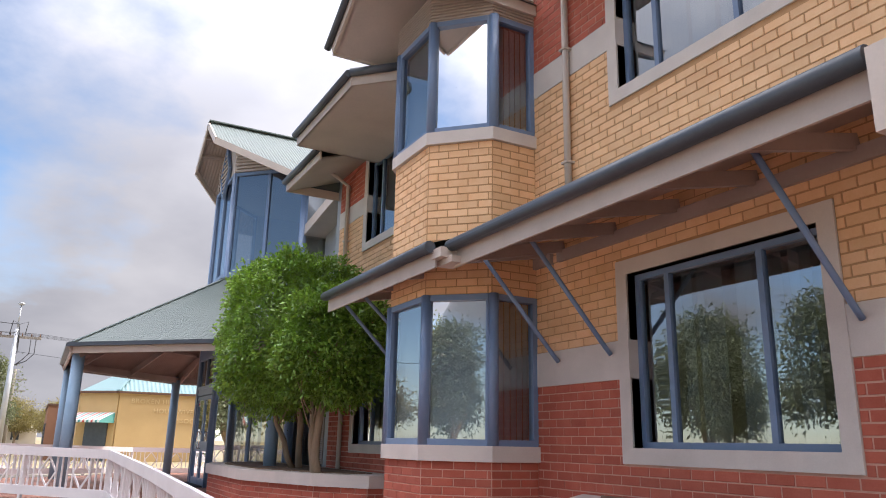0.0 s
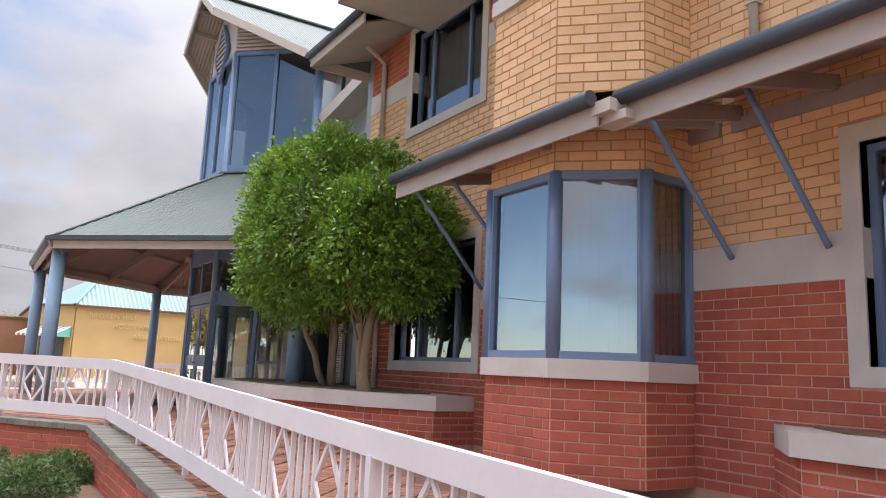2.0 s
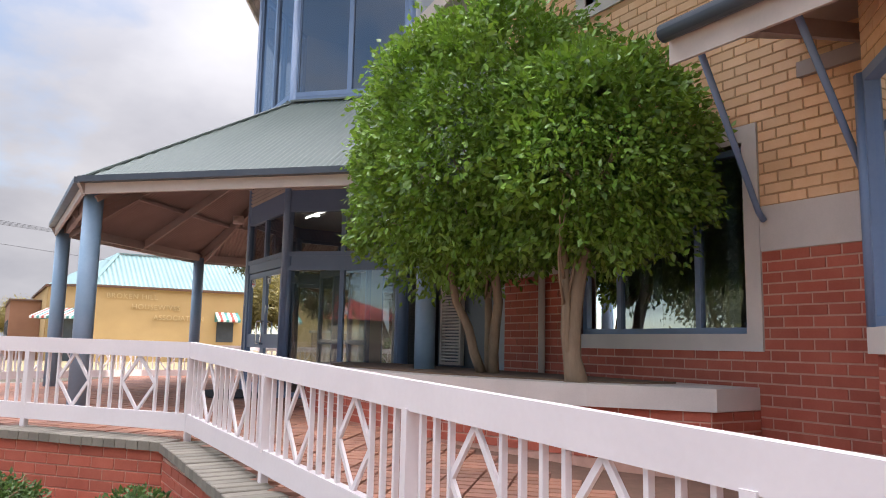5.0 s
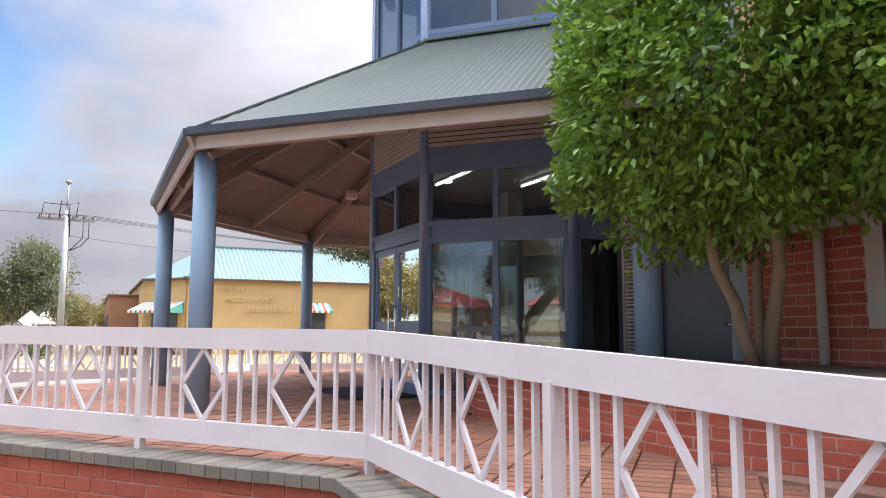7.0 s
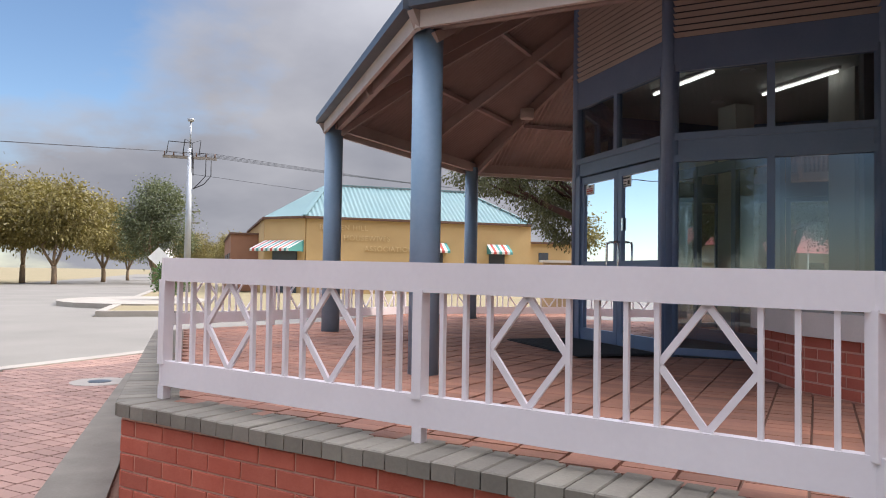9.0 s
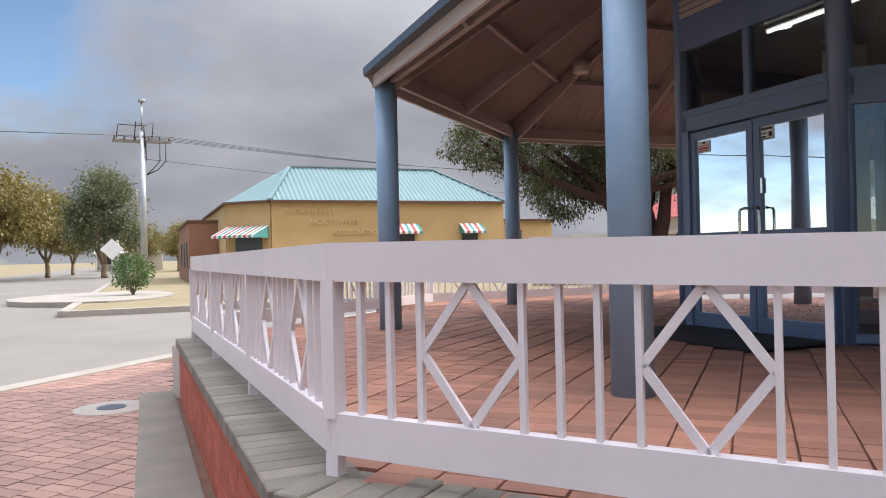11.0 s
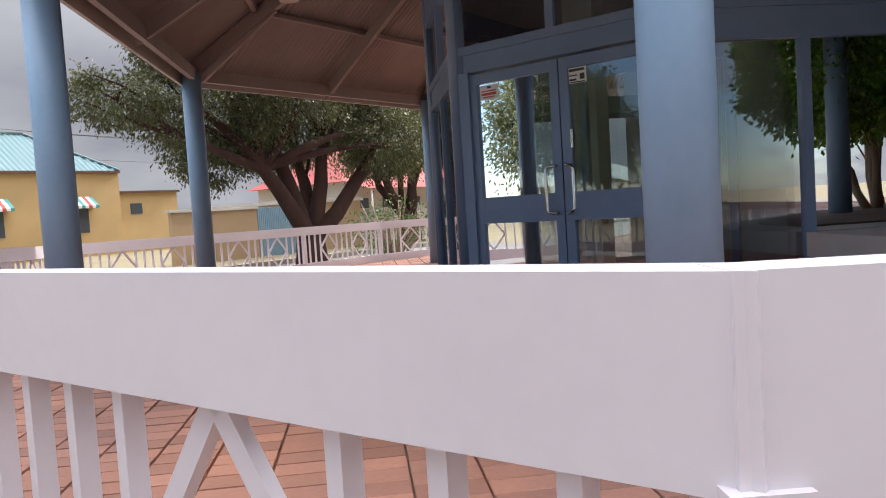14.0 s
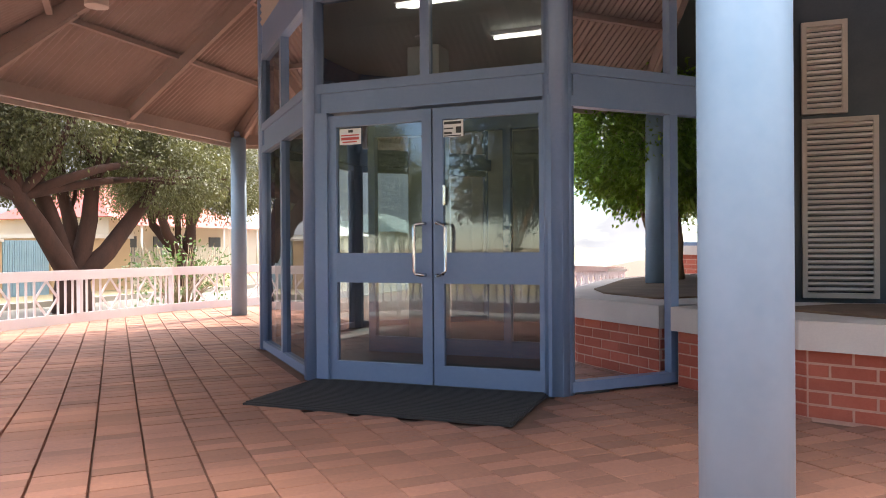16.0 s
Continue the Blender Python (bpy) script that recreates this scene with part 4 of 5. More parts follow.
# mat
dm = empty("door_mat", (3.1, 17.78, DECK), "black ribbed mat in front of the doors", "mat")
b = B(); box(b, 2.66, 16.88, DECK, DX - 0.06, 18.68, DECK + 0.012)
part("base", b, MATM, dm)
for k in range(24):
    b = B(); x = 2.68 + k * 0.037
    box(b, x, 16.89, DECK + 0.012, x + 0.019, 18.67, DECK + 0.021)
    part("rib", b, MATM, dm)

# interior of the hall
poly("floor_hall", OCT, DECK - 0.05, DECK + 0.012, INFLOOR, "dark smooth floor inside the entry hall")
poly("ceiling_hall", [(CX + (x - CX) * 0.985, CY + (y - CY) * 0.985) for x, y in OCT], 3.72, 3.80, INWALL, "pale ceiling inside the entry hall")
poly("ceiling_tower", OCT, HEAD, HEAD + 0.05, INWALL, "pale ceiling under the tower roof")
hw = B()
box(hw, 7.07, 16.34, DECK, 7.17, 17.64, 3.7)
part("wall_hall_inner", hw, INWALL, None, "grey inner wall of the entry hall", kind="structure")
for x, y in ((4.97, 17.24), (5.67, 18.64), (4.67, 18.34)):
    b = B(); tube(b, [(x, y, 3.70), (x, y, 3.722)], 0.085, 20)
    dl = part("downlight", b, LIT if x == 4.67 else WHITE, None, "round white recessed ceiling downlight", category="lamp", group="downlights in the hall")

# verandah
V = [(0.55, 19.88), (0.55, 15.52), (3.64, 12.44), None, None, None, (8.22, 22.95), (3.64, 22.95)]
POSTS = [(0.72, 15.72, DECK), (0.70, 19.85, DECK), (3.66, 22.74, DECK), (8.02, 22.66, DECK), (3.92, 12.95, 1.10)]
for x, y, z in POSTS:
    b = B()
    tube(b, [(x, y, z), (x, y, 3.24)], 0.115, 28)
    ps = part("verandah_post", b, POST, None, "round blue-grey painted steel verandah post", category="post", group="verandah posts")
    b = B(); tube(b, [(x, y, z - 0.004), (x, y, z + 0.006)], 0.135, 28)
    part("grout_ring", b, SOIL, ps)
    b = B(); box(b, x - 0.10, y - 0.006, 3.0, x + 0.10, y + 0.006, 3.34)
    part("bracket", b, BLUE, ps)


def corrugated_roof(name, e0, e1, t0, t1, material, parent, lift=0.0, pitch=0.076, amp=0.012, label=""):
    """Ribbed sheet from the eave e0-e1 up to the top t0-t1; the ribs run up the slope and end at the hips."""
    e0, e1, t0, t1 = map(Vector, (e0, e1, t0, t1))
    ax = (e1 - e0).normalized()
    ln = (e1 - e0).length
    up = (t0 - e0) - ax * (t0 - e0).dot(ax)
    n = ax.cross(up).normalized()
    n = n if n.z > 0 else -n
    a0, a1 = (t0 - e0).dot(ax), (t1 - e0).dot(ax)
    verts, faces = [], []
    k = int(ln / pitch * 6)
    for i in range(k + 1):
        s = ln * i / k
        f = 1.0
        if a0 > 1e-4 and s < a0:
            f = s / a0
        if a1 < ln - 1e-4 and s > a1:
            f = (ln - s) / (ln - a1)
        o = n * (lift + amp * math.cos(i * math.pi / 3))
        p = e0 + ax * s + o
        verts += [p, p + up * max(f, 0.0)]
        if i:
            faces.append((2 * i - 2, 2 * i, 2 * i + 1, 2 * i - 1))
    return raw(name, verts, faces, material, parent, label, smooth=True)


ver = empty("roof_verandah", (CX, CY, EAVE), "hipped grey-green corrugated verandah roof on exposed rafters", "roof", kind="structure")
EZ, TZ = 3.31, 5.20
V[5] = (11.3, 19.88)
tops = {0: OCT[0], 1: OCT[1], 2: OCT[2], 5: OCT[5], 6: OCT[6], 7: OCT[7]}
for i, j in ((7, 0), (0, 1), (1, 2), (6, 7), (5, 6)):
    e0, e1, t0, t1 = (*V[i], EZ), (*V[j], EZ), (*tops[i], TZ), (*tops[j], TZ)
    corrugated_roof("roof_sheet", e0, e1, t0, t1, GREEN, ver, 0.02, label="grey-green corrugated steel sheets")
    corrugated_roof("lining", e0, e1, t0, t1, UNDER, ver, 0.0, label="brown-beige underside of the sheets")
    E0, E1, T0, T1 = map(Vector, (e0, e1, t0, t1))
    ax = (E1 - E0).normalized()
    inw = Vector((-ax.y, ax.x, 0)) if Vector((-ax.y, ax.x, 0)).dot(Vector((CX, CY, EZ)) - E0) > 0 else Vector((ax.y, -ax.x, 0))
    b = B(); beam(b, E0 + inw * 0.03 + Vector((0, 0, -0.10)), E1 + inw * 0.03 + Vector((0, 0, -0.10)), 0.035, 0.16)
    part("fascia", b, BEIGE, ver, "beige painted fascia board")
    b = B(); beam(b, E0 - inw * 0.03 + Vector((0, 0, -0.015)), E1 - inw * 0.03 + Vector((0, 0, -0.015)), 0.11, 0.075)
    part("gutter", b, DARK, ver, "dark slate gutter", bevel=0.02)
    b = B(); beam(b, E0 + inw * 0.2 + Vector((0, 0, -0.07)), E1 + inw * 0.2 + Vector((0, 0, -0.07)), 0.06, 0.15)
    part("edge_beam", b, UNDER, ver)
    for f in (0.34, 0.67):
        b = B(); dn = Vector((0, 0, -0.05))
        beam(b, E0.lerp(T0, f) + dn, E1.lerp(T1, f) + dn, 0.06, 0.06)
        part("purlin", b, UNDER, ver)
    for f in (0.5,):
        b = B(); dn = Vector((0, 0, -0.12))
        beam(b, E0.lerp(E1, f) + inw * 0.1 + dn, T0.lerp(T1, f) + dn, 0.06, 0.14)
        part("rafter", b, UNDER, ver)
for i in (0, 1, 2, 6, 7):
    b = B(); dn = Vector((0, 0, -0.13))
    beam(b, Vector((*V[i], EZ)) + dn, Vector((*tops[i], TZ)) + dn, 0.07, 0.16)
    part("hip_rafter", b, UNDER, ver)
    b = B(); beam(b, Vector((*V[i], EZ + 0.035)), Vector((*tops[i], TZ + 0.035)), 0.16, 0.02)
    part("hip_cap", b, GREEN, ver)
    # braces from the post heads up to the hip rafter
    c = Vector((*V[i], 0)).lerp(Vector((*tops[i], 0)), 0.06)
    b = B(); beam(b, (c.x, c.y, 3.1), Vector((*V[i], EZ)).lerp(Vector((*tops[i], TZ)), 0.42) + Vector((0, 0, -0.2)), 0.05, 0.08)
    part("brace", b, UNDER, ver)
b = B(); quad(b, (*V[2], EZ), (4.92, 12.3, EZ), (4.92, CY - AP, TZ), (*OCT[2], TZ))
part("roof_sheet", b, GREEN, ver)
b = B(); tube(b, [(4.12, 21.4, 4.06), (4.12, 21.4, 3.9)], 0.11, 20); 
lamp = part("verandah_light", b, BEIGE, None, "round beige light fitting under the verandah roof", category="lamp")
b = B()
for i in (0, 1, 2, 7):
    p, q = OCT[i], OCT[(i + 1) % 8]
    if i != 2:
        beam(b, (*p, TZ + 0.02), (*q, TZ + 0.02), 0.22, 0.03)
part("flashing", b, GREEN, ver)

# tower roof
tw = empty("roof_tower", (CX, CY, HEAD), "gabled grey-green corrugated tower roof with deep eaves", "roof", kind="structure")
RZ, K, X0, X1 = 9.42, 0.70, 3.0, 8.8
ye = lambda x: min(1.24 + max(0, x - X0), 2.74)
for s in (-1, 1):
    for nm, lift, m in (("roof_sheet", 0.03, GREEN), ("lining", 0.0, UNDER)):
        verts, faces, n = [], [], int((X1 - X0) / 0.076 * 6)
        for i in range(n + 1):
            x = X0 + (X1 - X0) * i / n
            o = lift + 0.009 * math.cos(i * math.pi / 3)
            verts += [(x, CY, RZ + o), (x, CY + s * ye(x), RZ - K * ye(x) + o)]
            if i:
                faces.append((2 * i - 2, 2 * i, 2 * i + 1, 2 * i - 1))
        raw(nm, verts, faces, m, tw, smooth=True)
    edge = [(X0, 0.0), (X0, 1.24), (X0 + 1.5, 2.74), (X1, 2.74)]
    b = B()
    for (xa, ya), (xb, yb) in zip(edge, edge[1:]):
        beam(b, (xa, CY + s * ya, RZ - K * ya - 0.06), (xb, CY + s * yb, RZ - K * yb - 0.06), 0.04, 0.16)
    part("barge_board", b, BEIGE, tw, "beige barge boards")
    for f in (0.3, 0.75):
        b = B()
        beam(b, (X0, CY + s * 1.05 * f, RZ - K * 1.05 * f - 0.06), (CX - AP, CY + s * 1.05 * f, RZ - K * 1.05 * f - 0.06), 0.06, 0.08)
        part("purlin", b, UNDER, tw)
b = B(); beam(b, (X0, CY, RZ + 0.05), (X1, CY, RZ + 0.05), 0.22, 0.03)
part("ridge_cap", b, GREEN, tw)
# gable front and louvred side panels under the roof
WX = CX - AP
b = B()
vs = [(WX, CY - HS, HEAD - 0.02), (WX, CY + HS, HEAD - 0.02), (WX, CY + HS, RZ - K * HS), (WX, CY, RZ - 0.02), (WX, CY - HS, RZ - K * HS)]
b.faces.new([b.verts.new(p) for p in vs])
part("gable_panel", b, BEIGE, tw, "pale gable panel")
b = B()
quad(b, (WX - 0.05, CY, HEAD - 0.35), (WX - 0.05, CY + 0.42, HEAD + 0.3), (WX - 0.05, CY, HEAD + 0.95), (WX - 0.05, CY - 0.42, HEAD + 0.3))
part("louvre_diamond", b, DARK, tw, "dark diamond shaped vent")
for a, c in (((CY, HEAD - 0.38), (CY + 0.45, HEAD + 0.3)), ((CY + 0.45, HEAD + 0.3), (CY, HEAD + 0.98)), ((CY, HEAD + 0.98), (CY - 0.45, HEAD + 0.3)), ((CY - 0.45, HEAD + 0.3), (CY, HEAD - 0.38))):
    b = B(); beam(b, (WX - 0.06, *a), (WX - 0.06, *c), 0.06, 0.07, (1, 0, 0))
    part("louvre_trim", b, BLUE, tw)
for k in range(9):
    z = HEAD - 0.2 + k * 0.125
    h = 0.42 * (1 - abs(z - HEAD - 0.3) / 0.65)
    b = B(); beam(b, (WX - 0.075, CY - h, z), (WX - 0.075, CY + h, z), 0.02, 0.035)
    part("louvre_slat", b, BEIGE, tw)
for s, nm in ((-1, "south_west"), (1, "north_west")):
    p, q = (FACE[nm][0], FACE[nm][1]) if s < 0 else (FACE[nm][1], FACE[nm][0])
    d = Vector(q) - Vector(p)
    zt0, zt1 = RZ - K * HS - 0.1, RZ - K * AP - 0.1
    n = 9
    for k in range(n):
        z = HEAD + 0.05 + (zt0 - HEAD - 0.05) * k / n
        f = min(1.0, max(0.0, (zt0 - z) / (zt0 - zt1)))
        b = B(); e = Vector(p) + d * f * 0.97
        o = Vector((-0.03, -0.03 * -s * -1))
        beam(b, (p[0] + o.x, p[1] + s * 0.03, z), (e.x + o.x, e.y + s * 0.03, z), 0.03, 0.05)
        part("louvre_slat", b, BEIGE, tw)
    b = B(); quad(b, (*p, HEAD), (*q, HEAD), (*q, max(HEAD, zt1 + 0.1)), (*p, zt0 + 0.1))
    part("side_panel", b, CLAD, tw)

# recess between wing and hall: slatted screens and dark cladding
b = B(); box(b, 5.55, 13.02, DECK, 5.62, 15.35, 5.4)
part("wall_recess", b, DARK, None, "dark clad wall of the recess between wing and hall", kind="structure")
b = B(); box(b, 5.5, 13.02, 4.9, 5.56, 15.35, 8.0)
part("wall_recess_upper", b, GREYCLAD, None, "grey clad upper wall beside the tower", kind="structure")
for y0, y1, z0, z1 in ((14.60, 15.16, 1.12, 2.60), (14.82, 15.16, 2.64, 3.4)):
    sc = empty("slatted_screen", (5.48, y0, z0), "grey slatted metal screen in a pale frame beside the hall", "screen", group="slatted screens")
    b = B()
    for bx in ((y0, z0, y1, z0 + 0.04), (y0, z1 - 0.04, y1, z1), (y0, z0 + 0.04, y0 + 0.04, z1 - 0.04), (y1 - 0.04, z0 + 0.04, y1, z1 - 0.04)):
        box(b, 5.46, bx[0], bx[1], 5.53, bx[2], bx[3])
    part("screen_frame", b, BEIGE, sc)
    z = z0 + 0.07
    while z < z1 - 0.05:
        b = B(); beam(b, (5.485, y0 + 0.04, z), (5.485, y1 - 0.04, z), 0.03, 0.022, (0.5, 0, 1))
        part("slat", b, RENDER, sc)
        z += 0.045

b = B(); box(b, 5.2, 13.03, DECK, 5.3, 13.2, 3.6)
part("trim_recess", b, BLUE, None, "blue painted door jamb in the recess", kind="structure")
b = B(); box(b, 5.47, 13.3, DECK, 5.54, 14.35, 2.75)
dr = part("door_recess", b, DARK, None, "closed dark grey side door in the recess", kind="structure")
b = B(); tube(b, [(5.44, 13.45, 1.45), (5.44, 13.58, 1.45)], 0.014, 8)
part("door_handle", b, CHROME, dr)
# unseen wall and slab, added to stop sun leaking through the hall
b = B(); box(b, 8.5, 12.6, -0.1, 8.7, 19.4, 7.6)
part("wall_sun_block", b, INWALL, None, "plain unseen wall behind the hall, added to block the sun", kind="structure")
b = B(); box(b, 5.6, 12.6, 7.4, 8.7, 15.0, 7.6)
part("ceiling_sun_block", b, INWALL, None, "plain unseen roof slab beside the hall, added to block the sun", kind="structure")

# lobby screen and tube lights inside the hall
lob = empty("lobby_screen", (5.1, 17.4, DECK), "blue framed glass screen inside the entry hall", "screen")
b = B()
for y in (16.89, 17.59, 18.29, 18.94):
    box(b, 5.06, y - 0.035, DECK, 5.13, y + 0.035, 2.75)
part("upright", b, BLUE, lob)
b = B()
for z0, z1 in ((DECK + 0.012, DECK + 0.16), (2.62, 2.75), (1.38, 1.46)):
    box(b, 5.065, 16.89, z0, 5.125, 18.94, z1)
part("cross_rail", b, BLUE, lob)
for y0, y1 in ((16.94, 17.54), (18.34, 18.89)):
    b = B(); quad(b, (5.095, y0, 0.7), (5.095, y1, 0.7), (5.095, y1, 2.6), (5.095, y0, 2.6))
    part("pane", b, DOORGLASS, lob).visible_shadow = False
for y in (16.84, 18.74):
    b = B(); box(b, 5.9, y - 0.18, DECK, 6.2, y + 0.18, 3.7)
    part("hall_column", b, INWALL, None, "square pale column inside the entry hall", category="column")
for x, y0, y1 in ((4.52, 17.24, 18.44), (5.77, 16.74, 17.94)):
    tl = empty("tube_light", (x, y0, 3.66), "lit fluorescent tube on the hall ceiling", "lamp", "tube lights in the hall")
    b = B(); box(b, x - 0.025, y0, 3.68, x + 0.025, y1, 3.72); part("batten", b, WHITE, tl)
    b = B(); tube(b, [(x, y0 + 0.03, 3.655), (x, y1 - 0.03, 3.655)], 0.018, 8); part("tube", b, LIT, tl)


# ---- trees ----
def limb(b, p, q, r0, r1, rnd, bend=0.15, n=6, seg=8):
    p, q = Vector(p), Vector(q)
    ln = (q - p).length
    o = Vector((rnd.uniform(-1, 1), rnd.uniform(-1, 1), rnd.uniform(-0.2, 0.6))) * ln * bend
    pts = [p.lerp(q, k / n) + o * math.sin(k / n * math.pi) + Vector((rnd.uniform(-1, 1), rnd.uniform(-1, 1), 0)) * ln * 0.015 for k in range(n + 1)]
    tube(b, pts, [r0 + (r1 - r0) * k / n for k in range(n + 1)], seg)
    return pts


def tree(name, base, label, category, bark, leaf, stems, blobs, count, size, seed, fork=0.3, trunk_r=0.16, clump=0.3, droop=0.0, boxy=2.0, clumps=34, group=""):
    """stems: how many limbs leave the trunk at height fork; blobs: crown lumps (x, y, z, rx, ry, rz) round the base."""
    rnd, rng = random.Random(seed), np.random.default_rng(seed)
    t = empty(name, base, label, category, group)
    o = Vector(base)
    b = B()
    f = o + Vector((0, 0, fork))
    limb(b, o - Vector((0, 0, 0.05)), f, trunk_r * 1.25, trunk_r, rnd, 0.03, 3, 10)
    ends = []
    for i, c in enumerate(blobs):
        c = Vector(c[:3]) + o
        if i < stems:
            pts = limb(b, f - Vector((0, 0, trunk_r * 0.5)), c, trunk_r * 0.72, trunk_r * 0.2, rnd, 0.12)
        else:
            e = ends[i % len(ends)]
            pts = limb(b, e[len(e) // 2], c, trunk_r * 0.34, trunk_r * 0.1, rnd, 0.15)
        ends.append(pts)
        for _ in range(5):
            k = rnd.randint(3, 6)
            r = Vector(blobs[i][3:])
            e2 = c + Vector((rnd.uniform(-.8, .8) * r.x, rnd.uniform(-.8, .8) * r.y, rnd.uniform(-.3, .8) * r.z))
            limb(b, pts[k], e2, trunk_r * 0.16, trunk_r * 0.04, rnd, 0.1, 4, 5)
    part("trunk", b, bark, t)
    P, D = [], []
    tot = sum(c[3] * c[4] + c[4] * c[5] + c[3] * c[5] for c in blobs)
    for c in blobs:
        n = int(count * (c[3] * c[4] + c[4] * c[5] + c[3] * c[5]) / tot)
        cc = rng.normal(0, 1, (clumps, 3)); cc /= np.linalg.norm(cc, axis=1)[:, None]
        cc /= (np.abs(cc) ** boxy).sum(1)[:, None] ** (1 / boxy)
        cc *= rng.uniform(0.55, 1.0, (clumps, 1)) ** 0.6
        k = rng.integers(0, clumps, n)
        v = cc[k] + rng.normal(0, clump, (n, 3))
        d = v / (np.linalg.norm(v, axis=1)[:, None] + 1e-6)
        P.append(v * np.array(c[3:]) + np.array(c[:3]) + np.array(base)); D.append(d)
    P, D = np.concatenate(P), np.concatenate(D)
    D[:, 2] -= droop
    v, fc = leaves(rng, P, D, size)
    leaf_mesh("crown", v, fc, leaf, t)
    return t


def clipped(name, base, label, stems, centre, radii, count, size, seed, power=3.2, lean=0.0):
    """A clipped tree: several bare stems under one dense, square-shouldered crown."""
    rnd, rng = random.Random(seed), np.random.default_rng(seed)
    t = empty(name, base, label, "tree", "clipped trees in the planter")
    for i, (dx, dy, r) in enumerate(stems):
        b = B()
        top = Vector(centre) + Vector((dx * 3.2, dy * 3.2, -radii[2] * 0.35))
        pts = limb(b, Vector(base) + Vector((dx * 0.5, dy * 0.5, -0.03)), top, r, r * 0.55, rnd, 0.06, 7, 9)
        for _ in range(7):
            k = rnd.randint(3, 7)
            e = Vector(centre) + Vector((rnd.uniform(-.8, .8) * radii[0], rnd.uniform(-.8, .8) * radii[1], rnd.uniform(-.75, .4) * radii[2]))
            limb(b, pts[k], e, r * 0.3, r * 0.08, rnd, 0.1, 4, 5)
        part("trunk", b, BARKG, t)
    d = rng.normal(0, 1, (count, 3))
    d /= (np.abs(d) ** power).sum(1)[:, None] ** (1 / power)
    n = d / np.linalg.norm(d, axis=1)[:, None]
    lump = np.array([noise.noise(Vector(v) * 2.6 + Vector((seed, 0, 0))) for v in n]) * 0.13 + np.array([noise.noise(Vector(v) * 7 + Vector((0, seed, 0))) for v in n]) * 0.08
    depth = 1 - np.abs(rng.normal(0, 0.11, count)) - rng.uniform(0, 0.02, count)
    low = n[:, 2] < -0.45
    depth[low] -= rng.uniform(0, 0.35, low.sum())
    p = d * (depth + lump)[:, None] * np.array(radii) + np.array(centre)
    # leaves sit in sprays round twig ends
    m = count // 13
    p = p[:m][rng.integers(0, m, count)] + rng.normal(0, 0.058, (count, 3))
    n = (p - np.array(centre)) / np.array(radii)
    n /= np.linalg.norm(n, axis=1)[:, None] + 1e-9
    p[:, 2] += lean * (centre[1] - p[:, 1])
    keep = p[:, 0] < FX - 0.05
    v, f = leaves(rng, p[keep], n[keep], size, 0.75, 0.5)
    leaf_mesh("crown", v, f, FICUS, t)
    return t


clipped("clipped_tree", (4.10, 11.95, 1.12), "tall clipped ficus tree with glossy green leaves in the planter", ((-0.10, 0.08, 0.052), (0.04, -0.02, 0.06), (0.06, 0.12, 0.046)), (3.80, 11.72, 3.22), (1.04, 1.26, 1.24), 46000, 0.074, 3, 3.8, 0.16)
clipped("clipped_tree", (3.92, 10.45, 1.12), "clipped ficus tree with one leaning stem in the planter", ((0.0, -0.03, 0.085), (-0.05, 0.05, 0.05)), (4.02, 10.38, 2.95), (0.86, 0.88, 0.90), 27000, 0.074, 8)

for i, (x, y, r, h) in enumerate(((-0.15, 12.35, 0.42, 0.36), (0.72, 11.45, 0.34, 0.34), (0.35, 10.7, 0.45, 0.38), (-0.75, 13.0, 0.3, 0.25))):
    rng = np.random.default_rng(40 + i)
    s = empty("shrub", (x, y, -0.02), "low green shrub at the foot of the brick wall", "shrub", "shrubs in the garden bed")
    b = B()
    for k in range(7):
        a = k * 0.9
        tube(b, [(x, y, -0.03), (x + math.cos(a) * r * 0.3, y + math.sin(a) * r * 0.3, h * 0.5), (x + math.cos(a) * r * 0.7, y + math.sin(a) * r * 0.7, h * 0.8)], [0.012, 0.009, 0.004], 5)
    part("stem", b, BARKG, s)
    d = rng.normal(0, 1, (2600, 3)); d[:, 2] = np.abs(d[:, 2]); d /= np.linalg.norm(d, axis=1)[:, None]
    v, f = leaves(rng, d * rng.uniform(0.55, 1.05, (2600, 1)) * np.array((r, r, h)) + np.array((x, y, 0)), d, 0.055)
    leaf_mesh("foliage", v, f, SHRUB, s)
b = B(); prism(b, [(-1.9, 8.0), (1.0, 8.0), (1.0, 11.9), (-1.36, 14.7), (-1.9, 13.6)], -0.03, 0.0)
part("garden_bed", b, SOIL, None, "bare soil garden bed against the wall", kind="structure")

tree("pepper_tree", (13.45, 32.0, -0.05), "old dark-trunked pepper tree with drooping grey-green foliage", "tree", BARK, PEPPER, 5,
     [(-3.2, 0.4, 4.6, 1.9, 1.8, 1.5), (-1.2, -0.6, 5.4, 2.0, 1.9, 1.7), (1.4, 0.5, 5.6, 2.0, 1.9, 1.6), (3.3, -0.2, 4.9, 1.8, 1.8, 1.5), (0.3, 1.4, 4.4, 2.2, 1.6, 1.4), (-5.6, 0.2, 4.6, 1.3, 1.1, 0.7), (2.3, -1.6, 3.6, 1.5, 1.3, 1.0), (-2.4, 1.2, 3.4, 1.5, 1.2, 0.9), (0.2, -0.3, 6.7, 1.6, 1.7, 1.2), (-4.2, -0.4, 5.9, 1.1, 1.1, 0.8), (4.8, 0.3, 3.9, 1.1, 1.1, 0.8)],
     130000, 0.10, 11, 0.9, 0.42, 0.17, 0.9, clumps=40)
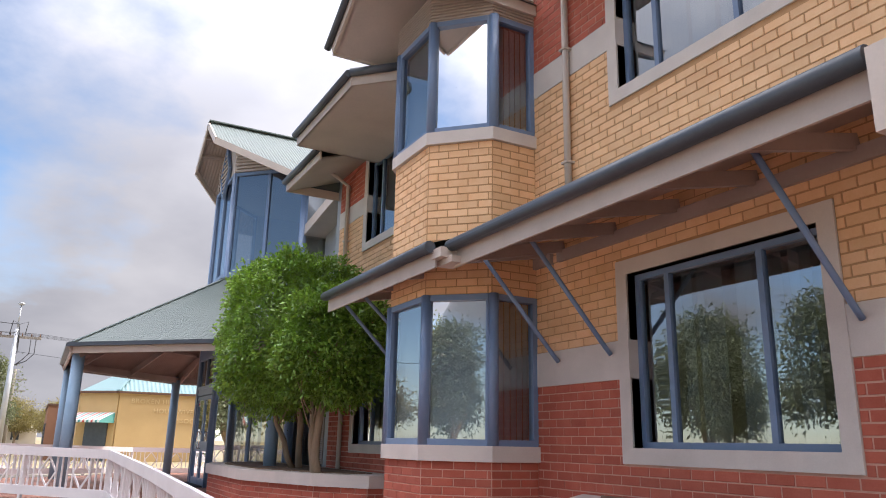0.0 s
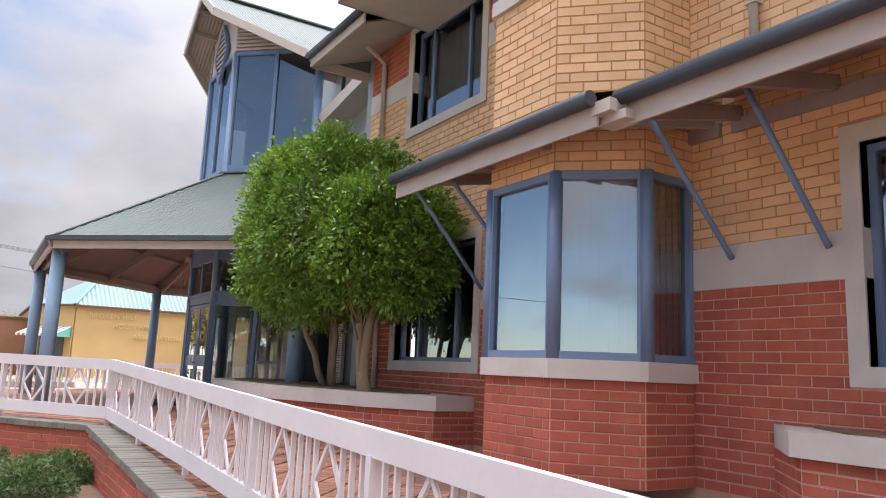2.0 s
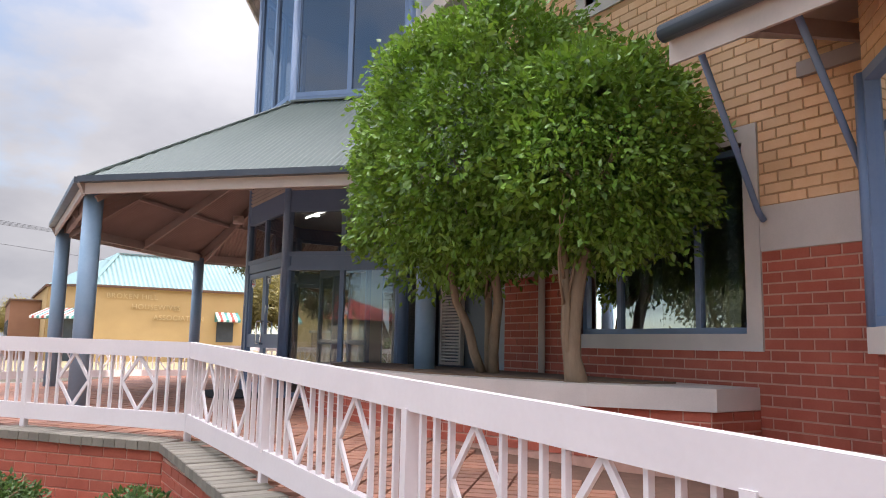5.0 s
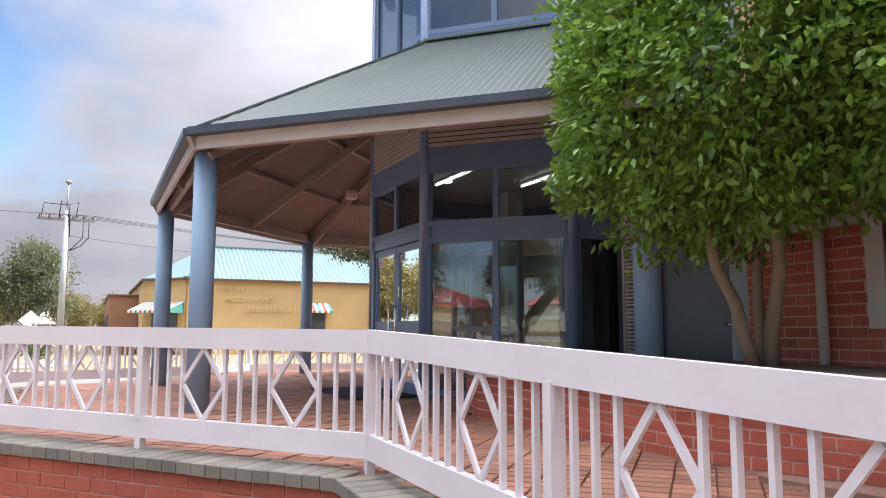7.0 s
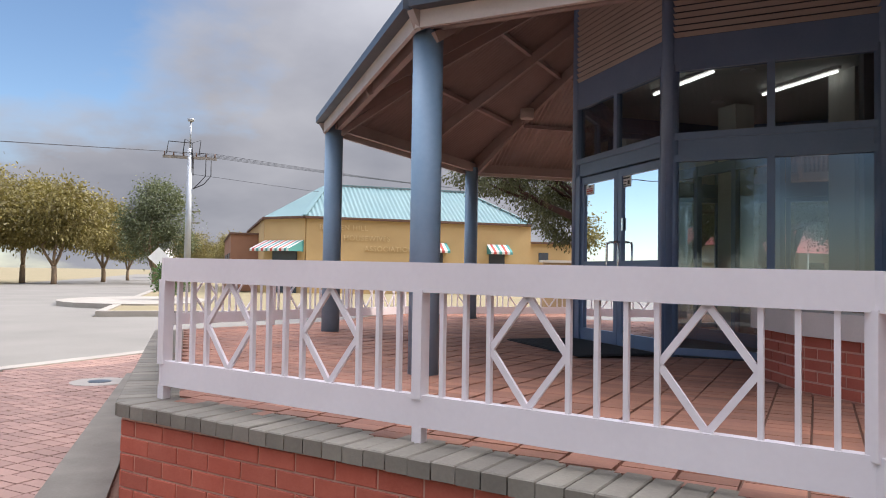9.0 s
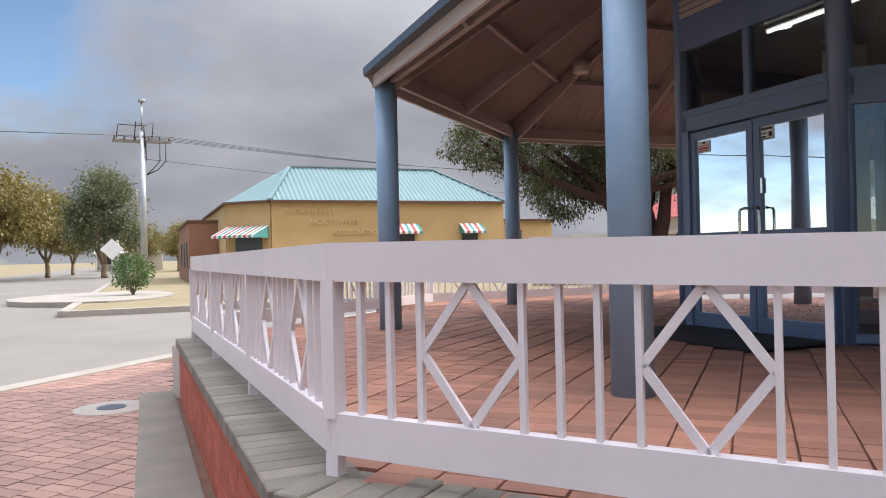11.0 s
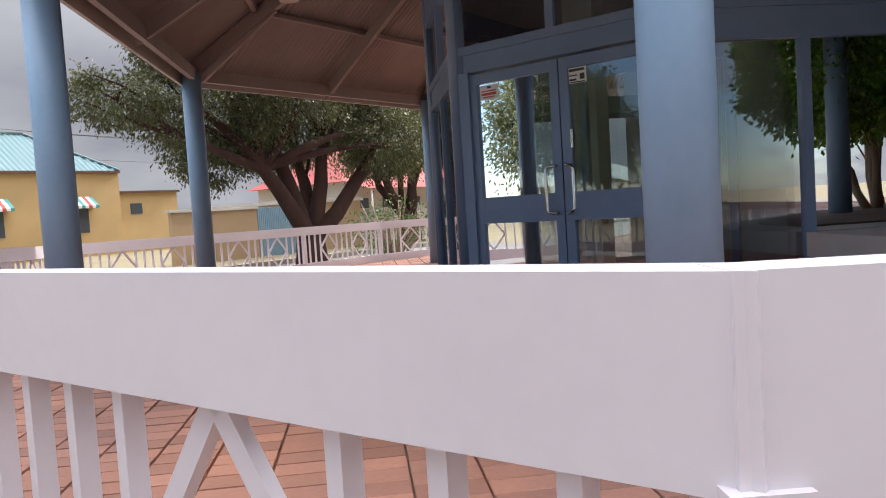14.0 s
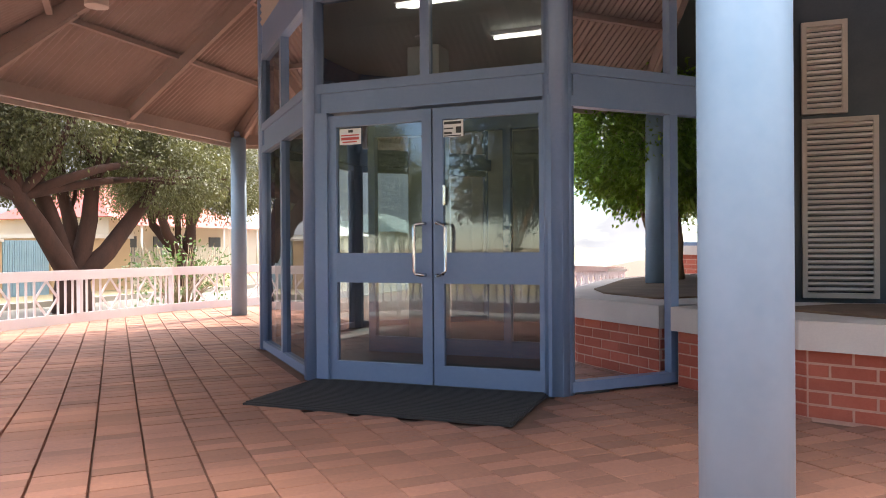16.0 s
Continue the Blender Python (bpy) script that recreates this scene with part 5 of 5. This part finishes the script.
tree("pepper_tree", (24.16, 37.2, -0.05), "dark-trunked pepper tree with thin grey-green foliage", "tree", BARK, PEPPER, 4,
     [(-2.6, 0.2, 5.0, 1.9, 1.6, 1.4), (0.2, -0.4, 6.0, 2.0, 1.8, 1.6), (2.6, 0.4, 5.2, 1.9, 1.7, 1.5), (-1.0, 1.2, 4.2, 1.7, 1.4, 1.1), (1.6, -1.0, 4.2, 1.6, 1.4, 1.0), (4.2, 0, 4.6, 1.3, 1.2, 1.0)],
     56000, 0.12, 17, 1.1, 0.38, 0.26, 0.9, clumps=36)
olive = tree("street_tree", (-13.0, 80, -0.1), "rounded olive-green street tree on the far verge", "tree", BARKG, OLIVE, 3,
             [(-1.8, 0, 5.2, 2.2, 2.1, 1.6), (1.6, 0.3, 5.4, 2.3, 2.2, 1.8), (0, -0.6, 6.8, 2.4, 2.2, 1.7), (-0.4, 1.0, 4.6, 2.2, 1.8, 1.3)], 15000, 0.30, 23, 1.5, 0.2, 0.3, 0.3, group="street trees on the far verge")
for x, y, s, a in ((-16.2, 84, 1.05, 60), (-19.6, 80, 1.12, 140), (-23.5, 88, 1.0, 200), (-10.6, 92, 0.95, 300), (-27.5, 82, 1.15, 20), (-9.4, 104, 0.8, 100), (-2.2, 118, 0.75, 200), (2.0, 112, 0.7, 70), (5.4, 120, 0.75, 10)):
    c = copy_thing(olive, pose(x, y, -0.1, 0, 0, a)); c.scale = (s, s, s)
gum = tree("gum_tree", (-5.2, 84, -0.1), "tall pale grey-green gum tree beyond the junction", "tree", BARKG, GUM, 3,
     [(-1.0, 0, 4.6, 1.9, 1.8, 2.0), (0.9, 0.3, 6.2, 2.0, 1.8, 2.0), (0.2, -0.4, 7.9, 1.8, 1.7, 1.5), (-1.9, 0.2, 6.3, 1.3, 1.2, 1.2), (1.8, 0, 4.2, 1.4, 1.2, 1.2)], 18000, 0.24, 31, 1.2, 0.24, 0.3, 0.4)
# trees over the street
for x, y, s, a in ((-31, -6, 0.95, 0), (-34, 3, 1.2, 80), (-30, 9, 0.9, 170), (-34, 15, 1.25, 250), (-31, 21, 1.0, 310), (-37, -16, 1.1, 40), (-32, 27, 1.2, 30), (-30, 34, 0.9, 120), (-36, 41, 1.3, 200)):
    c = copy_thing(gum, pose(x, y, -0.1, 0, 0, a)); c.scale = (s, s, s)


# ---- corner shop over the road ----
def house_walls(parent, pts, z0, z1, material, label=""):
    for p, q in zip(pts, pts[1:]):
        b = B()
        beam(b, (*p, (z0 + z1) / 2), (*q, (z0 + z1) / 2), 0.25, z1 - z0)
        part("wall", b, material, parent, label)


shop = empty("corner_shop", (4.1, 55, 0), "yellow rendered corner building with a pale teal hipped roof", "building")
YW, YE = 55.0, 4.55
house_walls(shop, [(2.75, 75), (2.75, 57.2), (4.93, YW), (19.6, YW), (19.6, 70)], -0.1, YE, YELLOW, "yellow rendered wall")
b = B()
for p, q in (((2.75, 75), (2.75, 57.2)), ((2.75, 57.2), (4.93, YW)), ((4.93, YW), (19.8, YW))):
    beam(b, (p[0] - 0.12, p[1] - 0.2, YE + 0.02), (q[0] - 0.12, q[1] - 0.2, YE + 0.02), 0.3, 0.14)
part("fascia", b, BROWNTRIM, shop, "dark brown fascia")


def ribbed(name, e0, e1, t0, t1, material, parent):
    corrugated_roof(name, e0, e1, t0, t1, material, parent, 0.0, 0.28, 0.035)


ez, rz = YE + 0.08, 7.0
ribbed("roof", (4.78, YW - 0.3, ez), (19.7, YW - 0.3, ez), (6.7, 58.8, rz), (16.4, 58.8, rz), TEALROOF, shop)
b = B()
quad(b, (2.55, 57.1, ez), (4.78, YW - 0.3, ez), (6.7, 58.8, rz), (6.5, 59.2, rz)); quad(b, (2.55, 57.1, ez), (6.5, 59.2, rz), (6.5, 75, rz), (2.55, 75, ez))
quad(b, (19.7, YW - 0.3, ez), (19.7, 70, ez), (16.4, 66, rz), (16.4, 58.8, rz)); quad(b, (6.5, 59, rz), (16.4, 58.8, rz), (16.4, 66, rz), (6.5, 75, rz))
part("roof", b, TEALROOF, shop, "pale teal painted iron roof")
b = B(); beam(b, (4.78, YW - 0.3, ez + 0.06), (6.7, 58.8, rz + 0.06), 0.25, 0.05); beam(b, (6.7, 58.8, rz + 0.06), (16.4, 58.8, rz + 0.06), 0.25, 0.05); beam(b, (16.4, 58.8, rz + 0.06), (19.7, YW - 0.3, ez + 0.06), 0.25, 0.05)
part("ridge_cap", b, TEALROOF, shop)


def shop_window(x0, x1, z0, z1):
    b = B(); box(b, x0, YW - 0.16, z0, x1, YW - 0.10, z1)
    w = part("window", b, DARK, shop, "dark shop window")
    b = B()
    for bx in ((x0 - 0.08, z0 - 0.08, x1 + 0.08, z0), (x0 - 0.08, z1, x1 + 0.08, z1 + 0.08), (x0 - 0.08, z0, x0, z1), (x1, z0, x1 + 0.08, z1)):
        box(b, bx[0], YW - 0.2, bx[1], bx[2], YW - 0.12, bx[3])
    part("window_frame", b, BROWNTRIM, w)


def striped_awning(a, c, z, out, drop, label):
    """Sheet awning in coloured stripes from a to c on a wall, outside on the right."""
    a, c = Vector((*a, 0)), Vector((*c, 0))
    d, ln = (c - a).normalized(), (c - a).length
    n = Vector((d.y, -d.x, 0))
    t = empty("striped_awning", (a.x, a.y, z), label, "awning", "striped awnings on the shop")
    k = max(6, int(ln / 0.17))
    for i in range(k):
        s0, s1 = ln * i / k, ln * (i + 1) / k
        p0, p1 = a + d * s0 + Vector((0, 0, z)), a + d * s1 + Vector((0, 0, z))
        o = n * out + Vector((0, 0, -drop))
        b = B()
        th = Vector((0, 0, -0.03))
        quad(b, p0, p1, p1 + o, p0 + o); quad(b, p0 + th, p1 + th, p1 + o + th, p0 + o + th); quad(b, p0 + o, p1 + o, p1 + o + Vector((0, 0, -0.15)), p0 + o + Vector((0, 0, -0.15)))
        part("stripe", b, AWN[(0, 1, 0, 2)[i % 4]], t)
    for p in (a, c):
        b = B()
        q = p + Vector((0, 0, z))
        vs = [b.verts.new(v) for v in (q, q + n * out + Vector((0, 0, -drop)), q + n * out + Vector((0, 0, -drop - 0.15)), q + Vector((0, 0, -drop - 0.15)))]
        b.faces.new(vs)
        part("side", b, AWN[2], t)
    return t


for x0 in (12.45, 16.7):
    shop_window(x0, x0 + 1.1, 1.3, 2.75)
    striped_awning((x0 - 0.15, YW - 0.13), (x0 + 1.35, YW - 0.13), 3.25, 0.8, 0.5, "striped red white and green window awning")
b = B(); beam(b, (3.2, 56.65, 1.35), (4.5, 55.35, 1.35), 0.3, 2.7)
part("door", b, DARK, shop, "dark recessed shop doorway")
striped_awning((2.7, 57.05), (4.78, 54.95), 3.2, 1.4, 0.55, "wide striped awning over the shop corner door")
for txt, x, z in (("BROKEN HILL", 5.68, 3.87), ("HOUSEWIVES", 7.17, 3.25), ("ASSOCIATION", 8.48, 2.62)):
    cu = bpy.data.curves.new("lettering", "FONT")
    cu.body, cu.size, cu.extrude = txt, 0.44, 0.03
    cu.space_character = 1.12
    cu.materials.append(LETTER)
    lt = new("lettering", cu)
    lt.matrix_world = pose(x, YW - 0.17, z, 90, 0, 0)
    hang(lt, shop)
    tagged(lt, "raised tan letters on the wall")
wing = B(); box(wing, 19.75, 55.2, -0.1, 23.4, 62, 3.4)
wg = part("shed", wing, YELLOW, None, "low yellow rendered wing with a small window", category="building")
wb = B(); box(wb, 20.4, 55.15, 2.2, 21.1, 55.25, 2.8); part("window", wb, DARK, wg)
wb = B(); box(wb, 19.75, 55.0, 3.4, 23.5, 62.2, 3.52); part("roof", wb, BROWNTRIM, wg)
bb = B(); box(bb, 0.8, 62, -0.1, 2.6, 78, 3.75)
bh = part("brick_house", bb, BROWNBRICK, None, "low brown brick building behind the corner shop", category="building")
for y in (64, 68, 72):
    wb = B(); box(wb, 0.74, y, 0.8, 0.82, y + 1.2, 2.5); part("window", wb, DARK, bh)
wb = B(); box(wb, 0.7, 61.9, 3.75, 2.62, 78.1, 3.87); part("parapet", wb, BROWNTRIM, bh)

# ---- houses, fences, poles beyond the street ----
b = B(); box(b, 12.5, 38.0, -0.1, 16.1, 38.2, 1.85)
fw = part("brick_fence", b, TANBRICK, None, "tan brick boundary wall with a capping", category="fence")
b = B(); box(b, 12.4, 37.95, 1.85, 16.15, 38.25, 1.95); part("capping", b, PALEWALL, fw)
g = empty("metal_gate", (17.0, 38.1, 0), "pale blue ribbed metal gate in the boundary wall", "gate")
for k in range(20):
    b = B(); box(b, 16.16 + k * 0.09, 38.04, 0.0, 16.228 + k * 0.09, 38.08 + 0.02 * (k % 2), 1.9); part("board", b, BLUEGATE, g)
b = B(); box(b, 18.0, 38.0, -0.1, 21.7, 44, 2.0)
ga = part("garage", b, TANBRICK, None, "flat-roofed tan garage beside the gate", category="building")
b = B(); box(b, 17.95, 37.9, 2.0, 21.8, 44.1, 2.15); part("roof", b, PALEWALL, ga)
b = B(); box(b, 18.5, 37.97, 0, 21.2, 38.02, 1.8); part("door", b, TANBRICK, ga)
pf = empty("picket_fence", (28, 39, 0), "white picket fence before the red-roofed houses", "fence")
for k in range(44):
    b = B(); x = 21.9 + k * 0.16
    box(b, x, 39.0, 0.05, x + 0.1, 39.03, 1.65); part("picket", b, PALEWALL, pf)
b = B(); box(b, 21.9, 39.04, 0.4, 29.0, 39.08, 0.5); box(b, 21.9, 39.04, 1.2, 29.0, 39.08, 1.3); part("rail", b, PALEWALL, pf)


def house(x, y, w, d, h, rise, roofm, label):
    hs = empty("house", (x, y, 0), label, "house", "houses over the street")
    b = B(); box(b, x, y, -0.1, x + w, y + d, h); part("wall", b, PALEWALL, hs)
    b = B(); o = 0.5; m = y + d / 2
    lo = [(x - o, y - o, h), (x + w + o, y - o, h), (x + w + o, y + d + o, h), (x - o, y + d + o, h)]
    r0, r1 = (x + d * 0.4, m, h + rise), (x + w - d * 0.4, m, h + rise)
    quad(b, lo[0], lo[1], r1, r0); quad(b, lo[2], lo[3], r0, r1)
    for a, c, r in ((lo[1], lo[2], r1), (lo[3], lo[0], r0)):
        b.faces.new([b.verts.new(v) for v in (a, c, r)])
    part("roof", b, roofm, hs)
    b = B(); quad(b, (x - 0.3, y - 0.5, h), (x + w + 0.3, y - 0.5, h), (x + w + 0.3, y - 2.3, h - 0.5), (x - 0.3, y - 2.3, h - 0.5)); part("porch_roof", b, roofm, hs)
    for k in range(int(w / 2.4)):
        b = B(); xx = x + 0.8 + k * 2.4
        box(b, xx, y - 0.06, 0.9, xx + 1.1, y + 0.02, 2.3)
        wn = part("window", b, DARK, hs)
        b = B(); box(b, xx - 0.08, y - 0.09, 0.82, xx + 1.18, y - 0.04, 0.9); part("sill", b, PALEWALL, wn)
    for k in range(4):
        b = B(); xx = x + k * w / 3
        tube(b, [(xx, y - 2.2, 0), (xx, y - 2.2, h - 0.5)], 0.06, 8); part("porch_post", b, PALEWALL, hs)


house(28.5, 46.0, 10, 8, 3.3, 2.4, REDROOF, "pale cottage with a red iron roof and porch")
house(43.0, 45.0, 10, 8, 3.0, 1.8, PALEWALL, "pale cottage with a white roof")
house(58.0, 43.0, 10, 8, 3.0, 1.9, GREEN, "pale cottage with a grey-green roof")
house(-46.0, -8.0, 9, 10, 3.2, 2.2, REDROOF, "pale cottage with a red roof over the street")
house(-46.0, 12.0, 9, 10, 3.2, 2.2, PALEWALL, "pale cottage with a white roof over the street")
house(-8.6, 132.0, 9, 8, 3.0, 2.0, PALEWALL, "pale cottage far down the street")

pole = empty("power_pole", (-1.82, 56, 0), "tall steel power pole with a timber crossarm and wires", "pole")
b = B(); tube(b, [(-1.82, 56, -0.1), (-1.82, 56, 8.45)], [0.21, 0.14], 12); part("shaft", b, STEELPOLE, pole)
b = B(); tube(b, [(-1.82, 56, 8.45), (-1.82, 56, 10.05)], 0.05, 8); tube(b, [(-1.82, 56, 10.05), (-1.82, 56, 10.2)], [0.16, 0.22], 12); part("mast", b, STEELPOLE, pole)
b = B(); beam(b, (-3.32, 56, 7.9), (-0.32, 56, 7.9), 0.12, 0.16); part("crossarm", b, TIMBER, pole)
for k, dx in enumerate((-1.4, -0.9, -0.35, 0.35, 0.9, 1.4)):
    b = B(); x = -1.82 + dx
    tube(b, [(x, 56, 7.98), (x, 56, 8.2)], [0.05, 0.03], 8); part("insulator", b, BROWNTRIM, pole)
for dx in (-1.3, -0.4, 0.5, 0.9, 1.2):
    b = B(); x = -1.82 + dx
    tube(b, [(x, 55.9, 8.05), (x + 0.1, 55.9, 9.05 - abs(dx) * 0.2), (-1.72, 55.9, 8.75), (-1.62, 55.9, 7.05 - dx * 0.4)] if dx < 0.6 else [(x, 55.9, 7.85), (x, 55.9, 6.85), (x - 0.4, 55.9, 6.35), (-1.62, 55.9, 6.05)], 0.03, 6)
    part("jumper", b, WIRE, pole)
for (x, y, z), (x2, y2, z2), label in [((-3.22 + k * 0.9, 56, 8.2), (42, 70 + k * 0.4, 8.6), "thin black overhead wire") for k in range(4)] + [((-3.22 + k * 0.9, 56, 8.2), (-75, 46 + k * 0.4, 8.8), "thin black overhead wire") for k in range(4)] + [((-1.82, 56, 6.95), (42, 66, 6.2), "thin black overhead wire")]:
    b = B()
    tube(b, [Vector((x, y, z)).lerp(Vector((x2, y2, z2)), f / 12) - Vector((0, 0, 0.7 * math.sin(f / 12 * math.pi))) for f in range(13)], 0.013, 5)
    part("overhead_wire", b, WIRE, None, label, category="wire", group="overhead wires")
tp = empty("power_pole", (-2.6, 92, 0), "distant timber power pole with crossarms", "pole")
b = B(); tube(b, [(-2.6, 92, -0.1), (-2.6, 92, 8.5)], [0.2, 0.13], 10); part("shaft", b, TIMBER, tp)
for z in (6.2, 7.4):
    b = B(); beam(b, (-3.8, 92, z), (-1.4, 92, z), 0.1, 0.14); part("crossarm", b, TIMBER, tp)
sp = empty("power_pole", (20.5, 36.2, 0), "timber pole on the footpath before the houses", "pole")
b = B(); tube(b, [(24.0, 37.6, -0.1), (24.0, 37.6, 7.5)], [0.14, 0.11], 10); part("shaft", b, BARK, sp)
sign = empty("road_sign", (-3.6, 60, 0), "white diamond road sign on a thin post", "sign")
b = B(); tube(b, [(-3.6, 60, -0.1), (-3.6, 60, 2.0)], 0.04, 8); part("sign_post", b, STEELPOLE, sign)
b = B(); box(b, -0.45, -0.02, -0.45, 0.45, 0.02, 0.45, pose(-3.6, 59.94, 2.06) @ pose(0, 0, 0, 0, 45, 0)); part("plate", b, STICKW, sign)


# ---- bush on the traffic island ----
ib = empty("shrub", (-2.2, 43, 0.06), "dark green bush on the traffic island", "shrub")
b = B()
for k in range(9):
    a = k * 0.7
    tube(b, [(-2.2, 43, 0.04), (-2.2 + math.cos(a) * 0.3, 43 + math.sin(a) * 0.3, 0.7), (-2.2 + math.cos(a) * 0.6, 43 + math.sin(a) * 0.5, 1.25)], [0.03, 0.02, 0.008], 5)
part("stem", b, BARKG, ib)
i_rng = np.random.default_rng(91)
d = i_rng.normal(0, 1, (1500, 3)); d /= np.linalg.norm(d, axis=1)[:, None]
v, f = leaves(i_rng, d * i_rng.uniform(0.4, 1.05, (1500, 1)) * np.array((0.75, 0.7, 0.7)) + np.array((-2.2, 43, 0.95)), d, 0.13)
leaf_mesh("foliage", v, f, SHRUB, ib)

# ---- shrub beyond the far railing ----
tw_rng = np.random.default_rng(77)
fs = empty("shrub", (10.4, 25.8, 0), "dry twiggy shrub behind the far railing", "shrub")
b = B()
for k in range(60):
    a, r = random.uniform(0, 6.28), random.uniform(0.2, 1.0)
    tube(b, [(10.4, 25.8, 0), (10.4 + math.cos(a) * r * 0.5, 25.8 + math.sin(a) * r * 0.4, 0.7), (10.4 + math.cos(a) * r * 1.2, 25.8 + math.sin(a) * r, random.uniform(0.9, 1.7))], [0.02, 0.012, 0.005], 4)
part("stem", b, BARKG, fs)
d = tw_rng.normal(0, 1, (900, 3)); d /= np.linalg.norm(d, axis=1)[:, None]
v, f = leaves(tw_rng, d * tw_rng.uniform(0.4, 1.1, (900, 1)) * np.array((1.2, 0.9, 0.75)) + np.array((10.4, 25.8, 1.0)), d, 0.09)
leaf_mesh("foliage", v, f, SHRUB, fs)


# ---- bricks and pavers, last ----
for job in PENDING:
    lay_bricks(*job)

# cap pavers on the low walls
n = 0
for (p, q) in CAPS[:3]:
    d, ln = (q - p).normalized(), (q - p).length
    nn = Vector((d.y, -d.x, 0))
    if nn.dot(Vector((4, 14, 0)) - p) < 0:
        nn = -nn
    k = int(ln / 0.115)
    rot = math.degrees(math.atan2(d.y, d.x))
    for i in range(k):
        c = p + d * (ln * (i + 0.5) / k)
        if c.y < 4.0:
            continue
        key = ("cap", round(ln / k, 4))
        if key not in BRICK_MESH:
            b = B(); w = ln / k - 0.006
            box(b, -w / 2, -0.17, -0.075, w / 2, 0.17, 0)
            bmesh.ops.bevel(b, geom=[e for e in b.edges if all(v.co.z > -0.001 for v in e.verts)], offset=0.006, segments=1, affect="EDGES")
            me = bpy.data.meshes.new("cap_paver"); b.to_mesh(me); b.free(); me.materials.append(CAPM)
            BRICK_MESH[key] = me
        ob = bpy.data.objects.new("cap_paver", BRICK_MESH[key]); scene.collection.objects.link(ob)
        z = lerp_rows(EDGE_Z, c.y)
        ob.matrix_world = Matrix.Translation(c + nn * 0.13 + Vector((0, 0, z + random.uniform(-0.003, 0.003)))) @ pose(0, 0, 0, random.uniform(-0.5, 0.5), 0, rot + random.uniform(-0.5, 0.5))
        ob.parent = wall_a
        ob.matrix_parent_inverse = Matrix.Translation(-wall_a.location)


def pave(owner, inside, zf, x0, y0, x1, y1, near, name, single, rest):
    """Oblong clay pavers in straight columns at 45 degrees; near: the part of the plan whose pavers are single."""
    r = math.sqrt(0.5)
    verts, faces, made = [], [], 0
    me = None
    us = [(x * r + y * r) for x in (x0, x1) for y in (y0, y1)]
    vs = [(-x * r + y * r) for x in (x0, x1) for y in (y0, y1)]
    L, W = 0.232, 0.117
    for j in range(int(min(vs) / L) - 1, int(max(vs) / L) + 2):
        off = random.uniform(0, W)
        for i in range(int(min(us) / W) - 1, int(max(us) / W) + 2):
            cu, cv = i * W + off, j * L
            x, y = (cu - cv) * r, (cu + cv) * r
            if not (x0 <= x <= x1 and y0 <= y <= y1 and inside(x, y)):
                continue
            z = zf(x, y) + random.uniform(-0.002, 0.0015)
            if near(x, y) and made < 300:
                if me is None:
                    b = B(); box(b, -W / 2 + 0.002, -L / 2 + 0.0035, -0.03, W / 2 - 0.002, L / 2 - 0.0035, 0)
                    bmesh.ops.bevel(b, geom=[e for e in b.edges if all(v.co.z > -0.001 for v in e.verts)], offset=0.003, segments=1, affect="EDGES")
                    me = bpy.data.meshes.new(name); b.to_mesh(me); b.free(); me.materials.append(single)
                ob = bpy.data.objects.new(name, me); scene.collection.objects.link(ob)
                ob.matrix_world = pose(x, y, z, random.uniform(-0.3, 0.3), random.uniform(-0.3, 0.3), 45)
                ob.parent = owner
                made += 1
                continue
            k = len(verts)
            for h, e in ((-0.02, 0.0), (0.0, 0.003)):
                for a, c in ((-1, -1), (1, -1), (1, 1), (-1, 1)):
                    pu, pv = cu + a * (W / 2 - 0.002 - e), cv + c * (L / 2 - 0.0035 - e)
                    verts.append(((pu - pv) * r, (pu + pv) * r, z + h))
            faces += [(k + 4, k + 5, k + 6, k + 7)] + [(k + a, k + (a + 1) % 4, k + 4 + (a + 1) % 4, k + 4 + a) for a in range(4)]
    raw(name + "_field", verts, faces, rest, owner, kind="stuff")


def on_deck(x, y):
    if x < lerp_rows(EDGE_X, y) + (0.31 if y < 21 else 0.2) or y > 24.5:
        return False
    if max(abs(x - CX), abs(y - CY), (abs(x - CX) + abs(y - CY)) * 0.7071) < AP:
        return False
    return not (x > 3.3 and y < 15.3) and not (x > 2.65 and 16.75 < y < 18.18 and x < DX)


pave(deck, on_deck, deck_z, -1.4, 4.0, 9.5, 24.5, lambda x, y: -0.9 < x < 2.4 and 14.6 < y < 18.2, "paver", PAVER, PAVER_I)
walkobj = bpy.data.objects["pavement"]
pave(walkobj, lambda x, y: x < lerp_rows(EDGE_X, y) - 0.24 and (x > -4.15) and (y < 20.0 or y < 21.2 + (x + 3.4) * 1.1), lambda x, y: 0.0, -4.2, 12.5, -1.4, 23.0, lambda x, y: False, "paver", PAVER, PATHPAVER)
